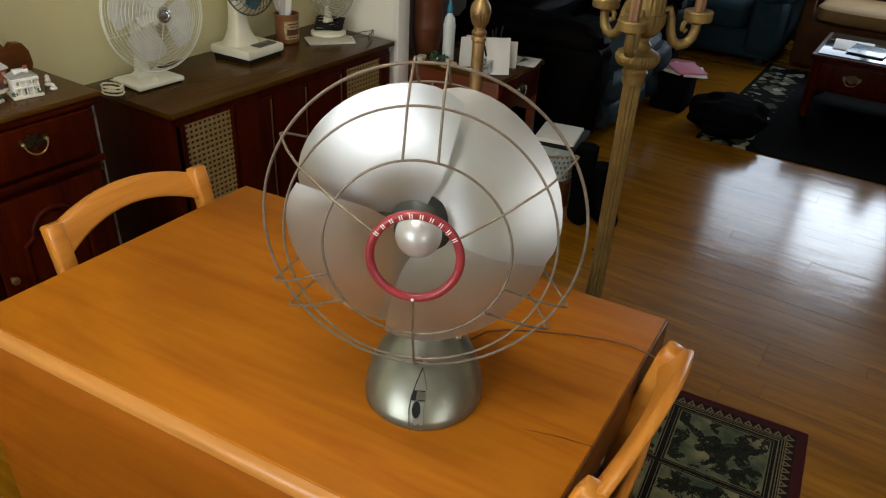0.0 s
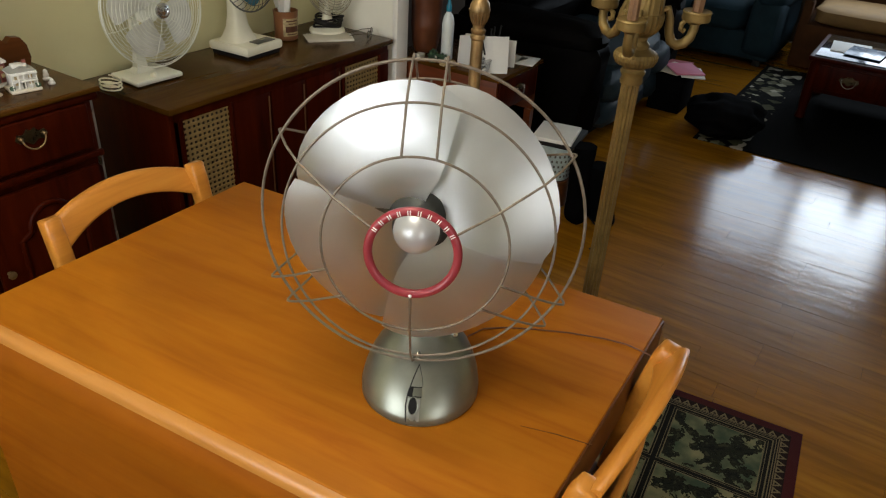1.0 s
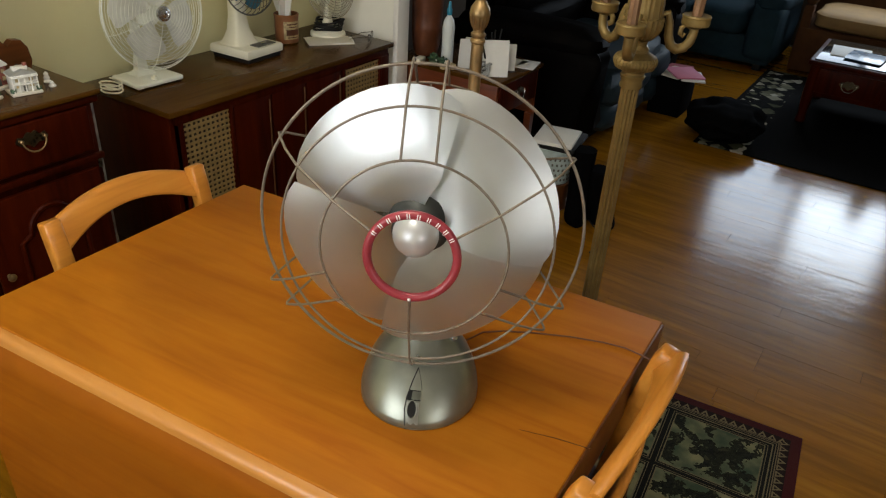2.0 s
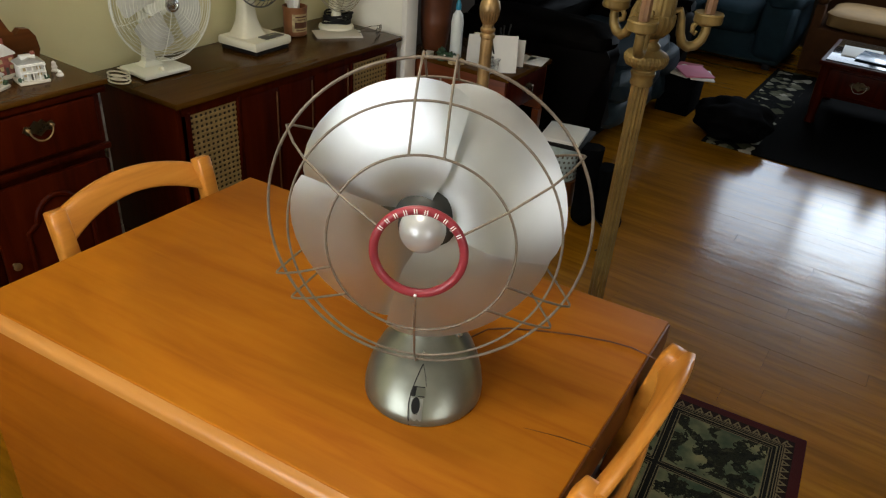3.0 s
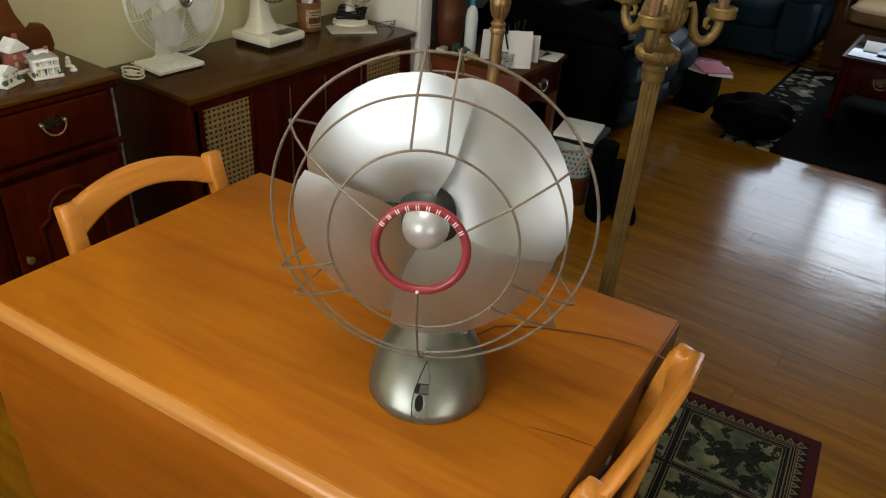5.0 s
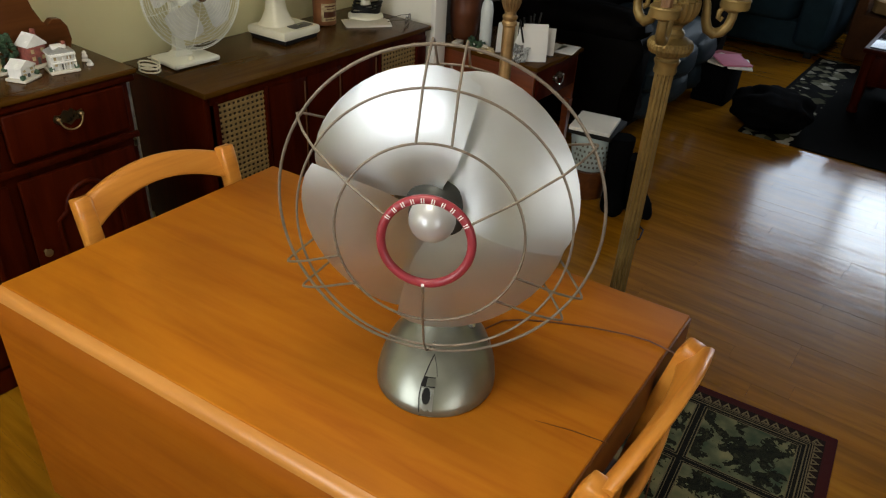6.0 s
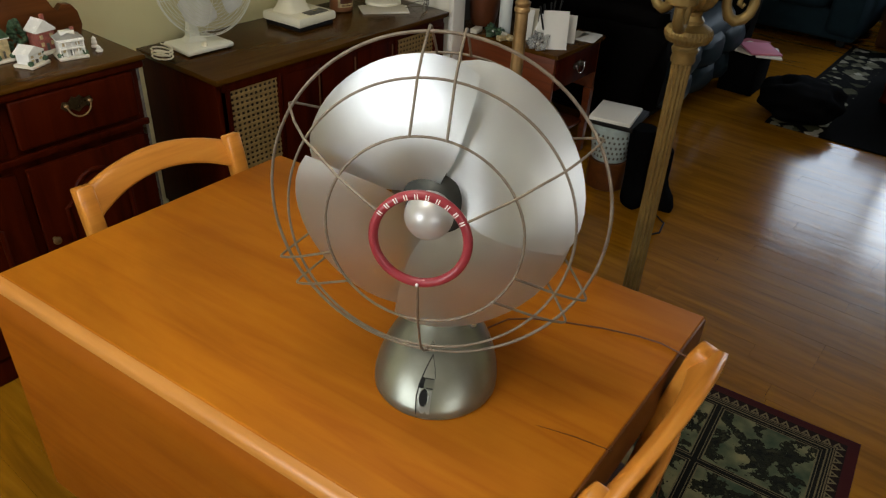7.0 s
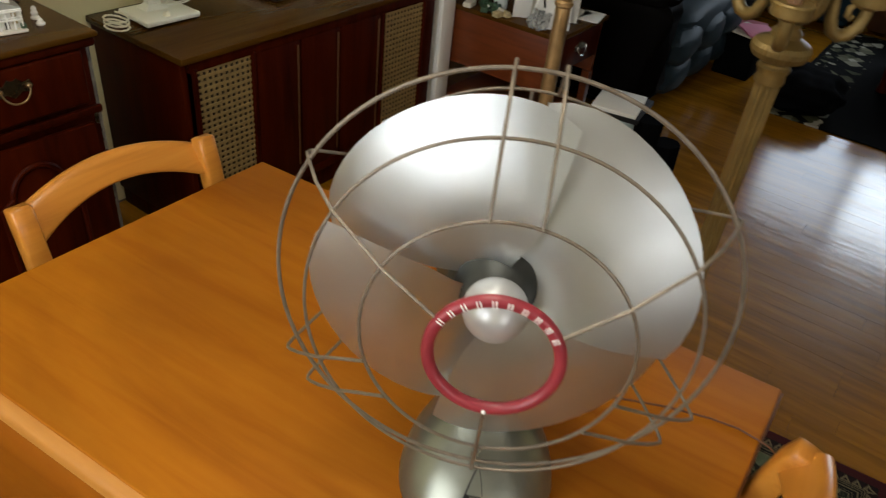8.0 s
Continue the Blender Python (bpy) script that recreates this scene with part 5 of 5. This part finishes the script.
def scene_rug_material(w, d):
    """Dark red border, a band of pale triangles, pale lines, and framed leafy fields."""
    m, n, l, b = material("tapestry_rug", 0.95, 0, 0.2)
    e, x, y, ex, ey = rug_distance(n, l, w, d)
    red, black, pale = (0.055, 0.0045, 0.005), (0.004, 0.0035, 0.0025), (0.19, 0.155, 0.085)
    f1 = noise_of(n, l, 52, detail=6, warp=0.8)
    f2 = noise_of(n, l, 13.0, detail=4, warp=0.5)
    f3 = noise_of(n, l, 9.0, detail=3)
    leaf = ramp(n, l, f1, [(0.42, (0.004, 0.0045, 0.003)), (0.50, (0.016, 0.018, 0.008)), (0.58, (0.006, 0.0065, 0.004)), (0.64, (0.04, 0.042, 0.02))])
    ground = ramp(n, l, f3, [(0.35, (0.045, 0.075, 0.045)), (0.5, (0.13, 0.15, 0.085)), (0.65, (0.27, 0.25, 0.13))])
    field = mixed(n, l, maths(n, l, "GREATER_THAN", maths(n, l, "ADD", f2, maths(n, l, "MULTIPLY", f1, 0.35)), 0.665), ground, leaf)
    # panels framed by dark bars with a pale line
    gx = maths(n, l, "ABSOLUTE", maths(n, l, "SUBTRACT", maths(n, l, "FRACT", maths(n, l, "DIVIDE", maths(n, l, "SUBTRACT", x, w / 2 - 0.085), 0.27)), 0.5))
    gy = maths(n, l, "ABSOLUTE", maths(n, l, "SUBTRACT", maths(n, l, "FRACT", maths(n, l, "DIVIDE", maths(n, l, "ADD", y, d / 2 - 0.085), 0.31)), 0.5))
    fy = maths(n, l, "MAXIMUM", gx, gy)
    col = mixed(n, l, maths(n, l, "GREATER_THAN", fy, 0.452), field, black)
    col = mixed(n, l, between(n, l, fy, 0.440, 0.450), col, pale)
    col = mixed(n, l, between(n, l, fy, 0.470, 0.476), col, pale)
    col = mixed(n, l, maths(n, l, "LESS_THAN", e, 0.088), col, black)
    col = mixed(n, l, between(n, l, e, 0.0785, 0.0825), col, pale)
    col = mixed(n, l, maths(n, l, "LESS_THAN", e, 0.066), col, (0.012, 0.004, 0.003))
    col = mixed(n, l, maths(n, l, "LESS_THAN", e, 0.032), col, red)
    # band of outlined triangles
    xside = maths(n, l, "LESS_THAN", ex, ey)
    along = maths(n, l, "ADD", maths(n, l, "MULTIPLY", xside, y), maths(n, l, "MULTIPLY", maths(n, l, "SUBTRACT", 1.0, xside), x))
    tri = maths(n, l, "ABSOLUTE", maths(n, l, "SUBTRACT", maths(n, l, "FRACT", maths(n, l, "DIVIDE", along, 0.030)), 0.5))
    depth = maths(n, l, "DIVIDE", maths(n, l, "SUBTRACT", e, 0.034), 0.026)
    inside = maths(n, l, "LESS_THAN", tri, maths(n, l, "MULTIPLY", depth, 0.48))
    inner = maths(n, l, "LESS_THAN", tri, maths(n, l, "SUBTRACT", maths(n, l, "MULTIPLY", depth, 0.48), 0.20))
    band = between(n, l, e, 0.034, 0.060)
    col = mixed(n, l, maths(n, l, "MULTIPLY", band, maths(n, l, "SUBTRACT", inside, maths(n, l, "MULTIPLY", inner, maths(n, l, "LESS_THAN", depth, 0.82)))), col, pale)
    col = mixed(n, l, between(n, l, e, 0.0625, 0.0655), col, pale)
    col = mixed(n, l, between(n, l, e, 0.070, 0.0725), col, pale)
    fib = noise_of(n, l, 420, detail=2)
    col = mixed(n, l, maths(n, l, "MULTIPLY", fib, 0.35), col, black)
    l.new(col, b.inputs["Base Color"])
    bumped(n, l, b, fib, 0.5, 0.003)
    return m


def leaf_rug_material(w, d):
    """Nearly black pile with a border of pale blocky leaves."""
    m, n, l, b = material("leaf_border_rug", 0.95, 0, 0.06)
    e, x, y, ex, ey = rug_distance(n, l, w, d)
    tc, vo = n.new("ShaderNodeTexCoord"), n.new("ShaderNodeTexVoronoi")
    vo.inputs["Scale"].default_value = 11.5
    vo.distance = "MANHATTAN"
    l.new(tc.outputs["Object"], vo.inputs["Vector"])
    sep = n.new("ShaderNodeSeparateColor")
    l.new(vo.outputs["Color"], sep.inputs[0])
    blob = maths(n, l, "LESS_THAN", vo.outputs["Distance"], 0.74)
    pick = maths(n, l, "GREATER_THAN", sep.outputs[0], 0.14)
    sparse = maths(n, l, "MULTIPLY", between(n, l, ex, 0.05, 0.16), maths(n, l, "GREATER_THAN", sep.outputs[2], 0.72))
    band = maths(n, l, "MAXIMUM", between(n, l, ey, 0.03, 0.30), sparse)
    tone = ramp(n, l, sep.outputs[1], [(0.2, (0.06, 0.062, 0.034)), (0.5, (0.20, 0.19, 0.13)), (0.8, (0.42, 0.40, 0.32))])
    col = mixed(n, l, maths(n, l, "MULTIPLY", band, maths(n, l, "MULTIPLY", blob, pick)), (0.003, 0.003, 0.0028), tone)
    fib = noise_of(n, l, 300, detail=2)
    col = mixed(n, l, maths(n, l, "MULTIPLY", fib, 0.3), col, (0.003, 0.003, 0.003))
    l.new(col, b.inputs["Base Color"])
    bumped(n, l, b, fib, 0.5, 0.004)
    return m


def rug(name, label, a0, a1, b0, b1, thick, mat, turn=0.0):
    r = room_thing(name, label, "rug", (a0 + a1) / 2, (b0 + b1) / 2, 0.0005, turn)
    part("weave", box(a1 - a0, b1 - b0, thick, (0, 0, thick / 2), thick * 0.35), mat, r)
    return r


rug("tapestry_rug", "woven rug with dark red border and leafy scenes, under table", -0.041, 2.139, -0.325, 1.318, 0.006, scene_rug_material(2.18, 1.643), 5.2)
rug("leaf_rug", "almost black rug with a border of pale leaves", 4.53, 6.55, -1.6, 0.84, 0.010, leaf_rug_material(2.07, 2.44))

# ---- floor boards: loose boards where the camera looks, the rest joined ----
PW = 0.083
shared = {}
settle = random.Random(7)


def board_mesh(length):
    key = round(length, 2)
    if key not in shared:
        shared[key] = mesh_of(box(PW - 0.0003, key - 0.0004, 0.012, (0, 0, -0.006)), "board", FLOOR_WOOD)
    return shared[key]


made = 0
verts, faces = [], []
rows = int(9.2 / PW)
for r in range(rows):
    a = -1.60 + PW * (r + 0.5)
    b = -2.9 - round(settle.uniform(0, 0.8), 2)
    while b < 2.9:
        length = round(settle.uniform(0.45, 1.5), 1)
        b0, b1 = max(b, -2.94), min(b + length, 2.94)
        if a > 2.9 and b1 > 2.9:
            b1 = 2.9
        if a < 2.93 and b1 > 2.41:
            b1 = 2.41
        if b1 - b0 > 0.05:
            if 1.5 < a < 5.2 and -1.1 < b0 and b1 < 2.3 and made < 300:
                ob = new("board", board_mesh(b1 - b0))
                ob.parent = FLOOR
                ob.location = (a, (b0 + b1) / 2, 0.0)
                ob.rotation_euler = (settle.uniform(-0.0006, 0.0006), settle.uniform(-0.002, 0.002), 0)
                made += 1
            else:
                i = len(verts)
                x0, x1 = a - PW / 2 + 0.0002, a + PW / 2 - 0.0002
                y0, y1 = b0 + 0.0006, b1 - 0.0006
                verts += [(x0, y0, 0), (x1, y0, 0), (x1, y1, 0), (x0, y1, 0), (x0, y0, -0.012), (x1, y0, -0.012), (x1, y1, -0.012), (x0, y1, -0.012)]
                faces += [(i, i + 1, i + 2, i + 3), (i, i + 4, i + 5, i + 1), (i + 1, i + 5, i + 6, i + 2), (i + 2, i + 6, i + 7, i + 3), (i + 3, i + 7, i + 4, i)]
        b += length
me = bpy.data.meshes.new("far_boards")
me.from_pydata(verts, [], faces)
me.materials.append(FLOOR_WOOD)
fb = new("far_boards", me)
fb.parent = FLOOR
tagged(fb, "", "", "", "stuff")
